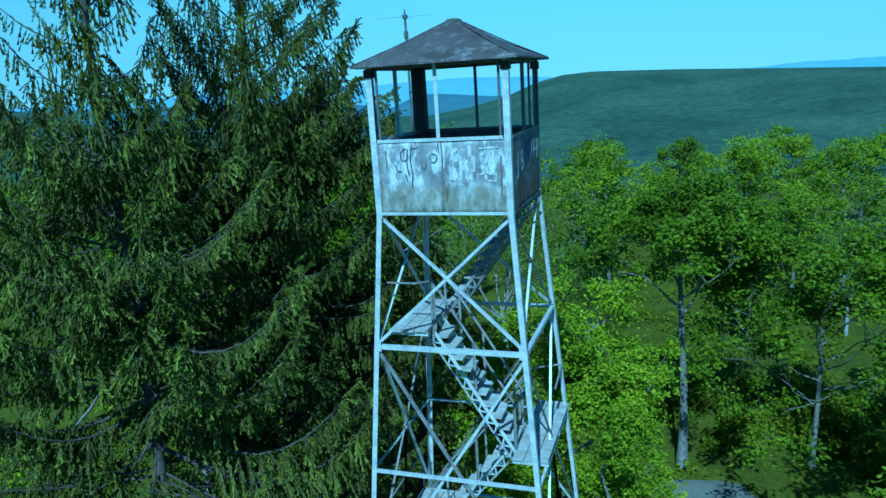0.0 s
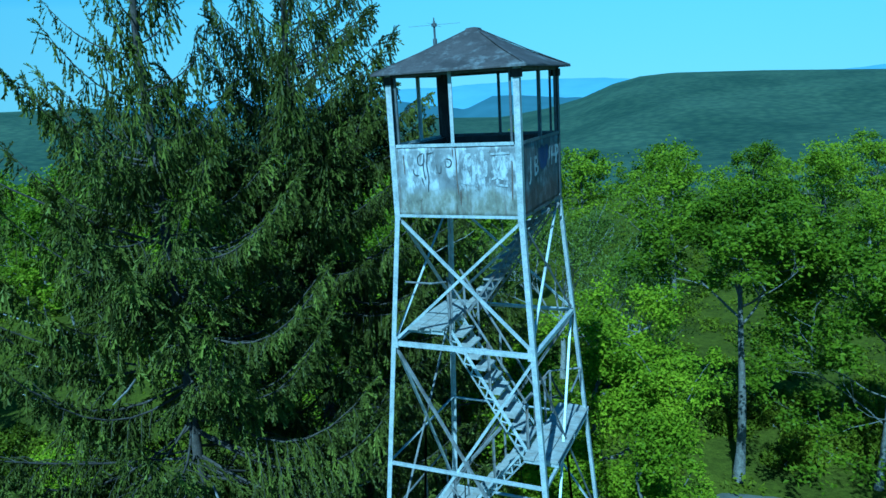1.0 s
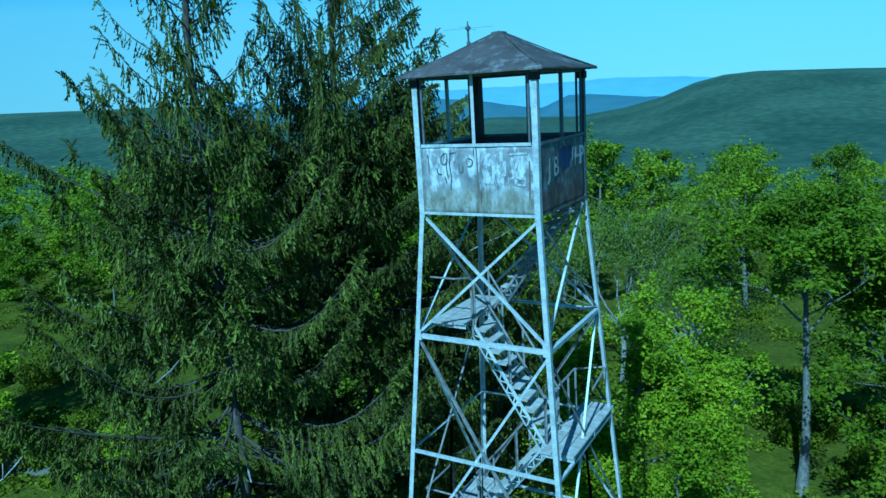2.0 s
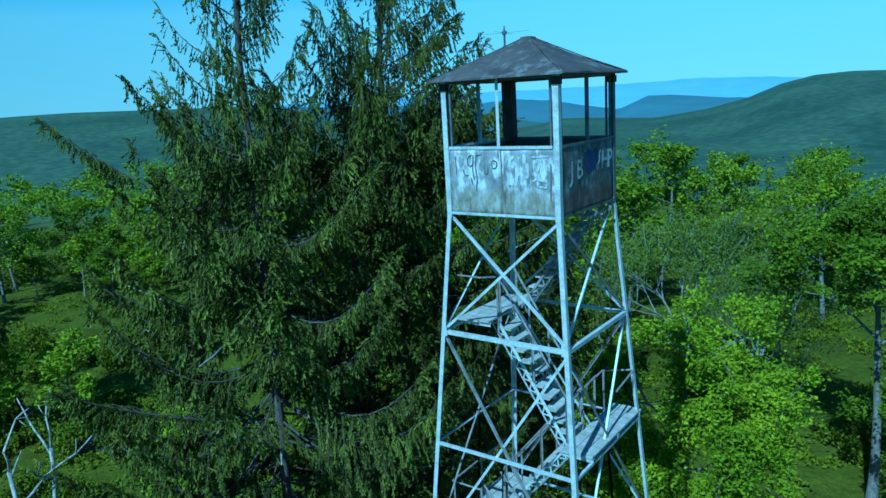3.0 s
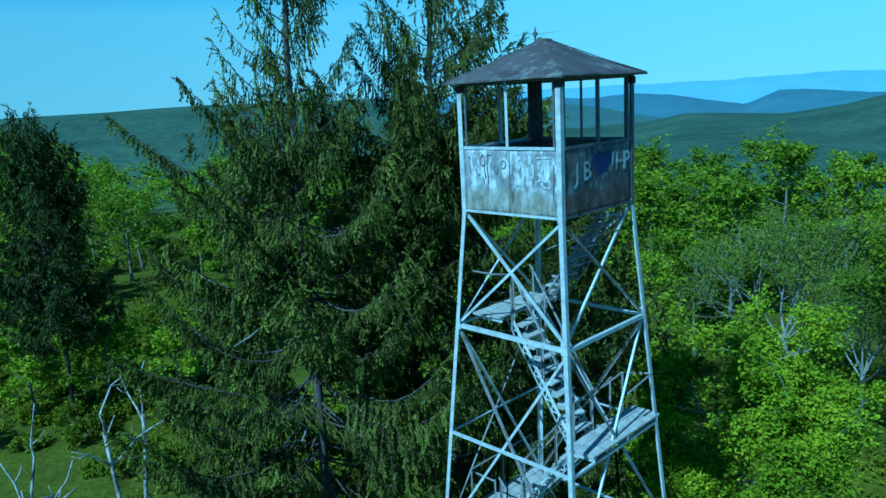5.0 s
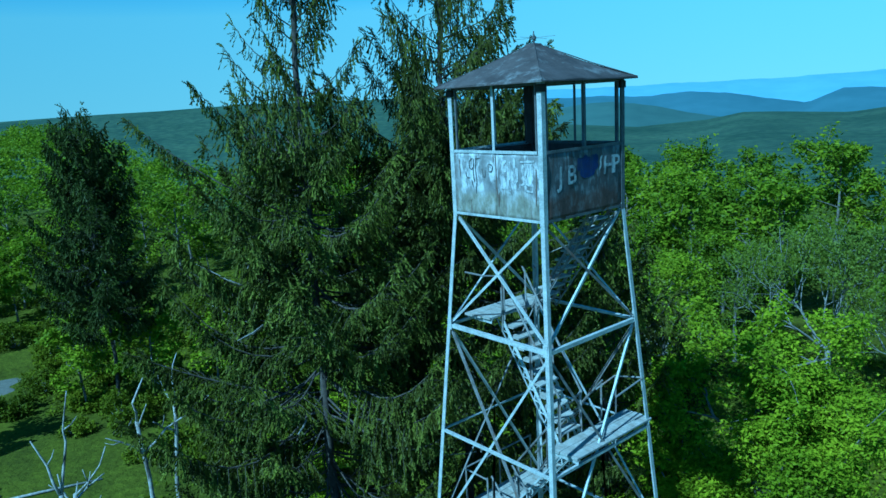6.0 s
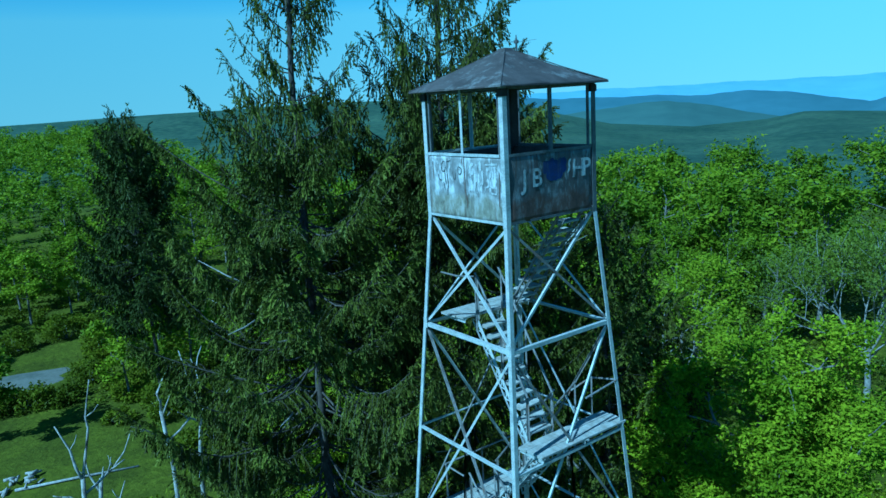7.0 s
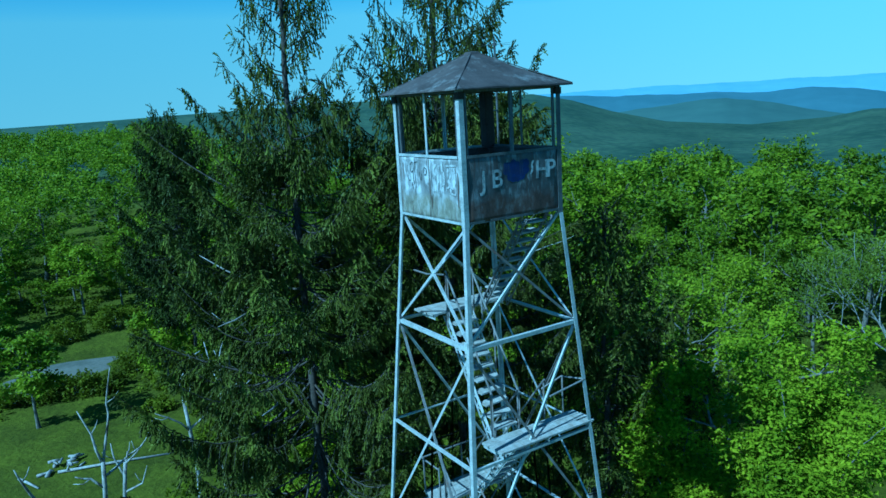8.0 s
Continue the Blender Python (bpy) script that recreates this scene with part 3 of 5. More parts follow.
for i in range(4):
    a, b = CORNERS[i], CORNERS[(i + 1) % 4]
    out = np.array([(a[0] + b[0]) / 2, (a[1] + b[1]) / 2, 0.0])
    pa, pb = np.array([a[0] * W, a[1] * W, 0.0]), np.array([b[0] * W, b[1] * W, 0.0])
    along = unit(pb - pa)
    # wall: dented sheet, on two sides in two parts with a lapped joint
    for half_no in range(2 if i in (0, 3) else 1):
        u = np.linspace(0.05 + half_no * 1.02, 1.08 + half_no * 1.02, 15) if i in (0, 3) else np.linspace(0.05, 2.10, 15)
        w = np.linspace(FLOOR_Z - 0.03, SILL - 0.02, 15)
        uu, ww = np.meshgrid(u, w)
        dent = wall_dent(i, uu, ww) - 0.004 * half_no
        pts = pa[None, None, :] + along[None, None, :] * uu[:, :, None] + np.array([0, 0, 1.0])[None, None, :] * ww[:, :, None]
        front = pts + out[None, None, :] * dent[:, :, None]
        back = front - out[None, None, :] * 0.006
        s = Shape()
        k = 15
        grid = [(r * k + c, r * k + c + 1, (r + 1) * k + c + 1, (r + 1) * k + c) for r in range(14) for c in range(14)]
        s.add(front.reshape(-1, 3), grid)
        s.add(back.reshape(-1, 3), [f[::-1] for f in grid])
        rim = [(c, c + 1) for c in range(14)] + [(14 + r * 15, 29 + r * 15) for r in range(14)] + [(224 - c, 223 - c) for c in range(14)] + [(210 - r * 15, 195 - r * 15) for r in range(14)]
        s.f.extend([(p_, q_, q_ + 225, p_ + 225)[::-1] for p_, q_ in rim])
        # dark sheet added behind the wall to give the cab's inner shade
        shade_sheet = Shape()
        shade_sheet.add((back - out[None, None, :] * 0.02).reshape(-1, 3), [f[::-1] for f in grid])
        shade_sheet.add((back - out[None, None, :] * 0.012).reshape(-1, 3), grid)
        shade_sheet.f.extend([(p_, q_, q_ + 225, p_ + 225) for p_, q_ in rim])
        part("inner_shade_sheet", shade_sheet, CAB_SHADE, tower, "added dark sheet for the shade inside the cab")
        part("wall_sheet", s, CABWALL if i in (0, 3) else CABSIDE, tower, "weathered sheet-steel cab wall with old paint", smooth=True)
    s = Shape()
    angle_bar(s, pa + along * 0.10 + out * 0.017 + (0, 0, SILL - 0.035), pb - along * 0.10 + out * 0.017 + (0, 0, SILL - 0.035), (0, 0, 1), -out, 0.05, 0.07, 0.006)
    # sill, floor beam and mullion at right and back: shade put in as darker steel
    part("sill", s, STEEL if i in (0, 3) else DARKSTEEL, tower)
    s = Shape()
    angle_bar(s, pa + out * 0.008 + (0, 0, FLOOR_Z - 0.05), pb + out * 0.008 + (0, 0, FLOOR_Z - 0.05), (0, 0, 1), -out, 0.045, 0.06, 0.006)
    part("floor_beam", s, STEEL if i in (0, 3) else DARKSTEEL, tower)
    s = Shape()
    mid = (pa + pb) / 2
    angle_bar(s, mid - along * 0.03 + (0, 0, SILL), mid - along * 0.03 + (0, 0, EAVE), along, -out, 0.055, 0.05, 0.006)
    part("mullion", s, STEEL if i in (0, 3) else DARKSTEEL, tower)
    s = Shape()
    box_bar(s, pa + (0, 0, EAVE - 0.01) - out * 0.03, pb + (0, 0, EAVE - 0.01) - out * 0.03, 0.04, 0.07, (0, 0, 1))
    part("head_rail", s, DARKSTEEL, tower)
for c in CORNERS:
    s = Shape()
    p = np.array([c[0] * (W + 0.012), c[1] * (W + 0.012), FLOOR_Z - 0.10])
    angle_bar(s, p, p + (0, 0, EAVE - p[2]), (-c[0], 0, 0), (0, -c[1], 0), 0.095, 0.095, 0.009)
    # back posts get the dark steel in place of the roof's shade
    part("corner_post", s, STEEL if c[1] < 0 else DARKSTEEL, tower, "galvanised angle-steel cab post" if c[1] < 0 else "steel cab post toned dark for the shade inside")
    s = Shape()
    for d in ((-c[0], 0), (0, -c[1])):
        q0 = np.array([c[0] * (W - 0.03) + d[0] * 0.11, c[1] * (W - 0.03) + d[1] * 0.11, SILL])
        box_bar(s, q0, q0 + (0, 0, EAVE - SILL), 0.035, 0.035, (1, 0, 0))
    part("window_stop", s, DARKSTEEL, tower)
    # dark block put where the eave's shadow falls on the post top
    s = Shape()
    box_bar(s, (c[0] * (W - 0.035), c[1] * (W - 0.035), EAVE - 0.15), (c[0] * (W - 0.035), c[1] * (W - 0.035), EAVE - 0.03), 0.135, 0.135, (1, 0, 0), 0.008)
    part("eave_shade_block", s, TIMBER_AND_SHADE, tower, "dark block standing in for eave shadow on the post")
s = Shape()
box_bar(s, (-W + 0.06, W - 0.06, SILL - 0.05), (-W + 0.06, W - 0.06, EAVE), 0.21, 0.21, (1, 0, 0), 0.012)
part("corner_board", s, TIMBER_AND_SHADE, tower, "dark weathered timber corner post of the cab")

# roof: four folded sheets, a seam on each hip, a rolled eave and a small cap
EO, APEX = 1.245, 22.29
for i in range(4):
    a, b = CORNERS[i], CORNERS[(i + 1) % 4]
    ca, cb = np.array([a[0] * EO, a[1] * EO, EAVE + 0.02]), np.array([b[0] * EO, b[1] * EO, EAVE + 0.02])
    ta, tb = np.array([a[0] * 0.10, a[1] * 0.10, APEX - 0.02]), np.array([b[0] * 0.10, b[1] * 0.10, APEX - 0.02])
    nn = 13
    rows = []
    for r in range(nn):
        f = r / (nn - 1)
        pl, pr = ca + (ta - ca) * f, cb + (tb - cb) * f
        g = np.linspace(0, 1, nn)[:, None]
        row = pl + (pr - pl) * g
        row[:, 2] += 0.012 * np.sin(g[:, 0] * 9 + 3 * f + i) * np.sin(f * 3.1) * 1.2 - 0.02 * math.sin(math.pi * f) - (0.012 * np.sin(g[:, 0] * 11 + i) if r == 0 else 0)
        rows.append(row)
    top = np.array(rows).reshape(-1, 3)
    s = Shape()
    grid = [(r * nn + c, r * nn + c + 1, (r + 1) * nn + c + 1, (r + 1) * nn + c) for r in range(nn - 1) for c in range(nn - 1)]
    s.add(top, grid)
    s.add(top - (0, 0, 0.012), [f[::-1] for f in grid])
    s.f.extend([(c, c + nn * nn, c + 1 + nn * nn, c + 1) for c in range(nn - 1)])
    sheet = part("roof_sheet", s, ROOFING, tower, "dark weathered roof sheet with pale worn patches", smooth=True)
    s = Shape()
    tube(s, [ca + (0, 0, 0.008), (ca + ta) / 2 + (0, 0, -0.012), ta + (0, 0, 0.004)], 0.010, 6)
    part("hip_seam", s, ROOFING, sheet)
    s = Shape()
    box_bar(s, ca - (0, 0, 0.014), cb - (0, 0, 0.014), 0.016, 0.024, (0, 0, 1))
    part("eave_strip", s, ROOFING, sheet)
    s = Shape()
    box_bar(s, (a[0] * (W - 0.02), a[1] * (W - 0.02), EAVE + 0.0), (a[0] * 0.06, a[1] * 0.06, APEX - 0.09), 0.05, 0.05, (0, 0, 1))
    part("rafter", s, DARKSTEEL, tower)
s = Shape()
ring = [(-0.12, -0.12), (0.12, -0.12), (0.12, 0.12), (-0.12, 0.12)]
s.add([(x, y, APEX - 0.035) for x, y in ring] + [(x * 0.75, y * 0.75, APEX + 0.02) for x, y in ring] + [(0, 0, APEX + 0.035)],
      [(0, 1, 5, 4), (1, 2, 6, 5), (2, 3, 7, 6), (3, 0, 4, 7), (4, 5, 8), (5, 6, 8), (6, 7, 8), (7, 4, 8), (3, 2, 1, 0)])
part("roof_cap", s, ROOFING, tower)

# painted scrawls on the walls, following the dented sheet
def wall_point(face, u, z, lift):
    d = float(wall_dent(0 if face == "front" else 1, u + W, z)) + lift
    return np.array([u, -W - d, z]) if face == "front" else np.array([W + d, u, z])


def strokes(name, lines, wide, material, label, face="front", seed=1):
    """Hand-drawn paint strokes, each a piece of its own with uneven edges."""
    rs = np.random.RandomState(seed)
    for no, line in enumerate(lines):
        line = np.array(line, float)
        seg = np.linalg.norm(np.diff(line, axis=0), axis=1)
        at = np.concatenate([[0], np.cumsum(seg)])
        n = max(3, int(at[-1] / 0.03))
        t = np.linspace(0, at[-1], n)
        pts = np.stack([np.interp(t, at, line[:, 0]), np.interp(t, at, line[:, 1])], 1)
        for k in range(2):
            pts[1:-1] = (pts[:-2] + pts[1:-1] * 2 + pts[2:]) / 4
        d = np.gradient(pts, axis=0)
        d /= np.maximum(np.linalg.norm(d, axis=1), 1e-6)[:, None]
        nrm = np.stack([-d[:, 1], d[:, 0]], 1)
        w = wide * 0.5 * (0.8 + 0.4 * rs.rand(n, 2))
        w[0] *= 0.5
        w[-1] *= 0.4
        lift = 0.0035 + 0.0006 * no
        vv = []
        for p, q, ww in zip(pts, nrm, w):
            a, b = p + q * ww[0], p - q * ww[1]
            vv += [wall_point(face, a[0], a[1], lift), wall_point(face, b[0], b[1], lift)]
        s = Shape()
        s.add(vv, [(2 * k, 2 * k + 1, 2 * k + 3, 2 * k + 2) for k in range(n - 1)])
        part(name, s, material, tower, label)


def letter(text, at, size, name):
    cu = bpy.data.curves.new(name, "FONT")
    cu.body, cu.size, cu.extrude, cu.offset = text, size, 0.0005, 0.006
    tmp = new("tmp", cu)
    bpy.context.view_layer.update()
    me = bpy.data.meshes.new_from_object(tmp)
    bpy.data.objects.remove(tmp)
    me.name = name
    me.materials.clear()
    me.materials.append(WHITEPAINT)
    me.transform(pose(*at, 90, 0, 90))
    for v in me.vertices:
        v.co.x += float(wall_dent(1, v.co.y + W, v.co.z))
    ob = new(name, me)
    ob.parent = tower
    return tagged(ob, "faded white spray-painted letter")


for glyph, y in (("J", -0.71), ("B", -0.50), ("H", 0.46), ("P", 0.72)):
    letter(glyph, (W + 0.007, y, 19.99 if y < 0 else 20.06), 0.44, "painted_letter")
strokes("white_scrawl", [[(0.44, 20.38), (0.38, 20.30), (0.43, 20.24), (0.37, 20.14)]], 0.04, WHITEPAINT, "faded white spray-painted mark", "right", 8)
strokes("painted_blot", [[(-0.24, 20.26), (0.06, 20.20), (0.34, 20.24)], [(-0.22, 20.34), (0.08, 20.30), (0.34, 20.36)], [(-0.16, 20.14), (0.06, 20.10), (0.24, 20.16)], [(-0.06, 20.38), (0.14, 20.30), (0.24, 20.40)]], 0.13, BLUEPAINT, "smeared blue spray paint", "right", 3)
strokes("black_scrawl", [[(-0.52, 20.43), (-0.61, 20.40), (-0.63, 20.28), (-0.56, 20.22), (-0.50, 20.32)], [(-0.50, 20.43), (-0.53, 20.20), (-0.50, 20.02)], [(-0.44, 20.44), (-0.47, 20.24), (-0.44, 20.04), (-0.46, 19.82)],
                         [(-0.70, 20.19), (-0.69, 20.08), (-0.60, 20.09)], [(-0.46, 20.42), (-0.34, 20.44)], [(-0.30, 20.26), (-0.29, 20.12), (-0.23, 20.10), (-0.22, 20.24)],
                         [(-0.15, 20.34), (-0.14, 20.20), (-0.05, 20.22), (-0.04, 20.33), (-0.14, 20.34)], [(-0.56, 20.06), (-0.52, 19.92)]], 0.022, BLACKPAINT, "thin black spray-painted scrawl", seed=4)
strokes("rust_run", [[(0.03, 20.50), (0.04, 20.30), (0.03, 20.05), (0.05, 19.78)], [(-0.02, 20.50), (-0.01, 20.36)], [(0.09, 19.86), (0.08, 19.62)], [(-0.86, 20.42), (-0.85, 20.10)], [(0.93, 20.30), (0.92, 19.70)]], 0.020, RUSTRUN, "brown rust run on the sheet", seed=9)
strokes("white_scrawl", [[(0.28, 20.40), (0.20, 20.38), (0.19, 20.26), (0.26, 20.22), (0.29, 20.34)], [(0.32, 20.42), (0.33, 20.16), (0.30, 19.93)], [(0.36, 20.40), (0.36, 20.10)], [(0.46, 20.46), (0.47, 20.24), (0.45, 20.04)], [(0.52, 20.30), (0.51, 20.06)]],
        0.055, WHITEPAINT, "broad flaking white painted scrawl", seed=5)
strokes("white_scrawl", [[(0.64, 20.36), (0.64, 20.18)], [(0.71, 20.37), (0.71, 20.18)], [(0.78, 20.37), (0.77, 20.17)], [(0.85, 20.38), (0.85, 20.16)], [(0.60, 20.40), (0.90, 20.41)], [(0.60, 20.02), (0.70, 20.06), (0.84, 20.00)], [(0.66, 19.94), (0.86, 19.92)], [(0.10, 19.98), (0.22, 19.95)]],
        0.034, WHITEPAINT, "thin flaking white painted scrawl", seed=6)

# radio antenna on a mast beside the far post
antenna = thing("antenna", "thin radio antenna mast fixed to the tower cab", "antenna", (-1.40, 1.575, 19.335))
s = Shape()
tube(s, [(0, 0, 0), (0, 0, 3.30)], 0.022, 8)
part("mast", s, DARKSTEEL, antenna)
s = Shape()
tube(s, [(0, 0, 3.2), (0, 0, 3.26)], 0.05, 10)
part("hub", s, DARKSTEEL, antenna)
s = Shape()
tube(s, [(0, 0, 2.85), (0, 0, 2.98)], 0.04, 10)
part("collar", s, DARKSTEEL, antenna)
for ang in (10, 100, 190, 280):
    s = Shape()
    d = np.array([math.cos(radians(ang)), math.sin(radians(ang)), 0.0])
    tube(s, [d * 0.05 + (0, 0, 3.23), d * 0.50 + (0, 0, 3.23)], 0.003, 5)
    part("rod", s, DARKSTEEL, antenna)
s = Shape()
tube(s, [(0, 0, 3.3), (0, 0, 3.36)], 0.012, 6)
part("tip", s, DARKSTEEL, antenna)
s = Shape()
box_bar(s, (0, 0, 0.5), (0.31, -0.48, 0.5), 0.03, 0.03)
box_bar(s, (0, 0, 1.9), (0.31, -0.48, 1.9), 0.03, 0.03)
part("bracket", s, DARKSTEEL, antenna)


# ---- trees ----
def leaves(shape, c, d, side, length, width, fold=0.25):
    """Many small folded leaves: centres, directions, side ways, lengths and widths."""
    d = d / np.maximum(np.linalg.norm(d, axis=1), 1e-9)[:, None]
    side = side - d * np.sum(side * d, axis=1)[:, None]
    side = side / np.maximum(np.linalg.norm(side, axis=1), 1e-9)[:, None]
    n = np.cross(d, side)
    L, Wd = length[:, None], width[:, None]
    v = np.stack([c - d * L * 0.5, c + side * Wd * 0.5 + n * Wd * fold, c + d * L * 0.5, c - side * Wd * 0.5 + n * Wd * fold], 1)
    shape.add_many(v, [(0, 1, 2), (0, 2, 3)])


def strands(shape, rs, c, d, length, reach):
    """Hanging spruce branchlets: a bending twig set all round with short slanting needle tufts."""
    k = len(c)
    d = d / np.maximum(np.linalg.norm(d, axis=1), 1e-9)[:, None]
    side = rs.randn(k, 3)
    side = side - d * np.sum(side * d, axis=1)[:, None]
    side = side / np.maximum(np.linalg.norm(side, axis=1), 1e-9)[:, None]
    n = np.cross(d, side)
    L, R = length[:, None], reach[:, None]
    down = np.array([0, 0, -1.0])
    axis = [c + d * L * t + down * L * 0.30 * t * t for t in (0.0, 0.27, 0.53, 0.78, 1.0)]
    pts, faces = list(axis), []
    for j in range(10):
        i = min(j // 3, 3) if j < 9 else 1
        ang = j * 2.2 + rs.rand(k)[:, None] * 0.9
        w = R * (0.7 + 0.6 * rs.rand(k))[:, None] * (0.75, 1.0, 0.95, 0.6)[i]
        tip = axis[i + 1] + (np.cos(ang) * side + np.sin(ang) * n) * w + d * L * 0.07
        faces.append((i, i + 1, len(pts)))
        pts.append(tip)
    shape.add_many(np.stack(pts, 1), faces)


def along_line(line, t):
    """Points and directions at the shares t of a line of points."""
    x = np.clip(t, 0, 0.9999) * (len(line) - 1)
    i0 = x.astype(int)
    fr = (x - i0)[:, None]
    dv = line[i0 + 1] - line[i0]
    return line[i0] * (1 - fr) + line[i0 + 1] * fr, dv / np.maximum(np.linalg.norm(dv, axis=1), 1e-9)[:, None]


def spruce_meshes(seed, height, profile, clear=3.0, gap=0.60, step=0.052, strand=0.28, reach_w=0.036, extra=(), low=9.0, bare_count=5, stubs=(), needles=None):
    """Trunk, needle crown and bare bleached limbs of an old spruce: boughs with flat side twigs, from which branchlets hang like fringes."""
    rs = np.random.RandomState(seed)
    wood, crown = Shape(), Shape()
    zz = np.linspace(0, height, 26)
    lean = np.stack([0.10 * np.sin(zz * 0.35 + seed) + 0.035 * np.sin(zz * 1.9), 0.10 * np.cos(zz * 0.3 + 2 * seed) + 0.035 * np.cos(zz * 1.6), zz], 1)
    tube(wood, lean, 0.145 * (1 - zz / height) ** 0.7 + 0.012, 9)
    up = np.array([0, 0, 1.0])
    pc, pd, pl, pr = [], [], [], []

    def fringe(line, t0, spacing, forward, hang, size, slender=1.0):
        seg = np.linalg.norm(np.diff(line, axis=0), axis=1).sum() * (1 - t0)
        cnt = max(2, int(seg / spacing))
        p, dv = along_line(line, t0 + (1 - t0) * (np.arange(cnt) + rs.rand(cnt)) / cnt)
        noise = rs.randn(cnt, 3) * np.array([0.24, 0.24, 0.14])
        pc.append(p + rs.randn(cnt, 3) * 0.018)
        pd.append(dv * (forward * (0.6 + 0.8 * rs.rand(cnt)))[:, None] - up * (hang * (0.5 + 0.9 * rs.rand(cnt)))[:, None] + noise)
        pl.append(size * (0.5 + 0.9 * rs.rand(cnt)))
        pr.append(np.full(cnt, slender))

    def bough(a, zb, ln, rise, sag, tip_up, full, bare_to, slim=1.0):
        m = 9
        t = np.linspace(0, 1, m)
        out = np.array([math.cos(a), math.sin(a), 0.0])
        cross = np.array([-out[1], out[0], 0.0])
        base = np.array([np.interp(zb, zz, lean[:, 0]), np.interp(zb, zz, lean[:, 1]), zb])
        hgt = ln * (rise * t - sag * np.sin(np.pi * np.minimum(t * 0.85, 1)) * 0.6 + tip_up * t ** 3)
        pts = base + out * (ln * t)[:, None] + cross * (ln * rs.randn() * 0.12 * t * t)[:, None] + up * hgt[:, None]
        tube(wood, pts, (0.008 + 0.0045 * ln) * (1 - t) ** 0.8 + 0.004, 5, False)
        weep = float(np.clip((zb - 18.5) / 2.5, 0, 1)) if slim == 1.0 else 0.4
        hang = rs.uniform(0.45, 1.15) + 0.30 * weep
        full *= np.interp(zb, [19.0, 21.5], [1.0, 0.70])
        size = strand * (0.65 + 0.5 * hang) * (1.0 if zb > low else 1.8) * (0.55 + 0.45 * slim)
        ahead = 0.55 - 0.30 * weep
        spacing = step / full * (1.0 if zb > low else 3.5) * (1 - 0.32 * weep)
        slender = 1 - 0.34 * weep
        fringe(pts, bare_to, spacing * 1.2, ahead, hang, size, slender)
        fringe(pts, max(bare_to, 0.45), spacing * 2.0, 1.0, -0.10, size * 0.6, slender)
        fringe(pts, 0.90, spacing * 0.35, 1.0, 0.20, size * 0.75, slender)
        ns = int(ln / (0.15 if low < zb < 20.5 else 0.24))
        for j in range(ns):
            tt = bare_to + (0.97 - bare_to) * (j + rs.rand()) / max(ns, 1)
            b0, dv = along_line(pts, np.array([tt]))
            b0, dv = b0[0], dv[0]
            sl = (ln * 0.30 * (1 - tt) ** 0.8 + 0.17) * (0.55 + 0.7 * rs.rand()) * slim
            way = unit(dv * 0.62 + cross * (1 if j % 2 else -1) * (0.55 + 0.5 * rs.rand()) + up * rs.uniform(-0.15, 0.12))
            q = np.linspace(0, 1, 4)
            sp = b0 + way * (sl * q)[:, None] - up * ((0.12 + 0.30 * hang) * sl * q * q)[:, None]
            if sl > 0.45:
                tube(wood, sp, np.linspace(0.007, 0.003, 4), 4, False)
            fringe(sp, 0.08, spacing, ahead, hang, size, slender)
            fringe(sp, 0.75, spacing * 0.6, 1.0, 0.15, size * 0.6, slender)

    z = clear
    while z < height - 0.3:
        reach = np.interp(z, [p for p, _ in profile], [r for _, r in profile])
        n = rs.randint(5, 8) if z < 16.0 else rs.randint(6, 9) if z < 20.5 else rs.randint(4, 6)
        a0 = rs.rand() * 6.28
        for k in range(n):
            zb = z + rs.rand() * gap
            f = zb / height
            ln = reach * (0.50 + 0.60 * rs.rand() ** 0.8)
            if ln > 0.15:
                rise = np.interp(f, [0, 0.45, 0.62, 0.76, 1.0], [-0.15, 0.05, 0.35, 0.75, 1.1]) + rs.randn() * 0.14
                sag = np.interp(f, [0, 0.5, 0.75, 1.0], [0.55, 0.45, 0.25, 0.1])
                bough(a0 + 6.283 * k / n + rs.randn() * 0.35, zb, ln, rise, sag, 0.22 if f < 0.8 else 0.05, rs.uniform(0.65, 1.25), 0.28 if zb < 16.0 else 0.18)
        z += gap * (0.7 + 0.6 * rs.rand()) * (1.5 if z < low else 0.85 if z < 16 else 1.0)
    for a, zb, ln, rise, bare_to, slim in extra:
        bough(a, zb, ln, rise, 0.1, 0.05, 1.1, bare_to, slim)
    fringe(lean[13:], 0.0, step * 0.5, -0.3, 0.8, strand * 1.1, 0.8)
    c, d, L = np.concatenate(pc), np.concatenate(pd), np.concatenate(pl)
    strands(crown, rs, c, d, L, reach_w * np.concatenate(pr) * (0.75 + 0.5 * rs.rand(len(L))) * (0.6 + 0.4 * L / strand))
    bares = []
    for a, zb, s0, ln, rise in stubs:
        bare = Shape()
        bares.append(bare)
        o = np.array([math.cos(a), math.sin(a), 0])
        p, w = o * s0 + up * zb, unit(o + up * rise)
        tube(bare, [p, p + w * ln * 0.4 - up * 0.02, p + w * ln * 0.75 + up * 0.01, p + w * ln + up * 0.03], [0.022, 0.020, 0.016, 0.008], 5)
    for j in range(bare_count):
        bare = Shape()
        bares.append(bare)
        zb = low + 2.5 + (height * 0.70 - low - 2.5) * rs.rand()
        a, ln = rs.rand() * 6.28, 0.5 + 0.8 * rs.rand()
        s0 = np.interp(zb, [p for p, _ in profile], [r for _, r in profile]) * (0.5 + 0.35 * rs.rand())
        o = np.array([math.cos(a), math.sin(a), 0])
        p = o * s0 + up * zb
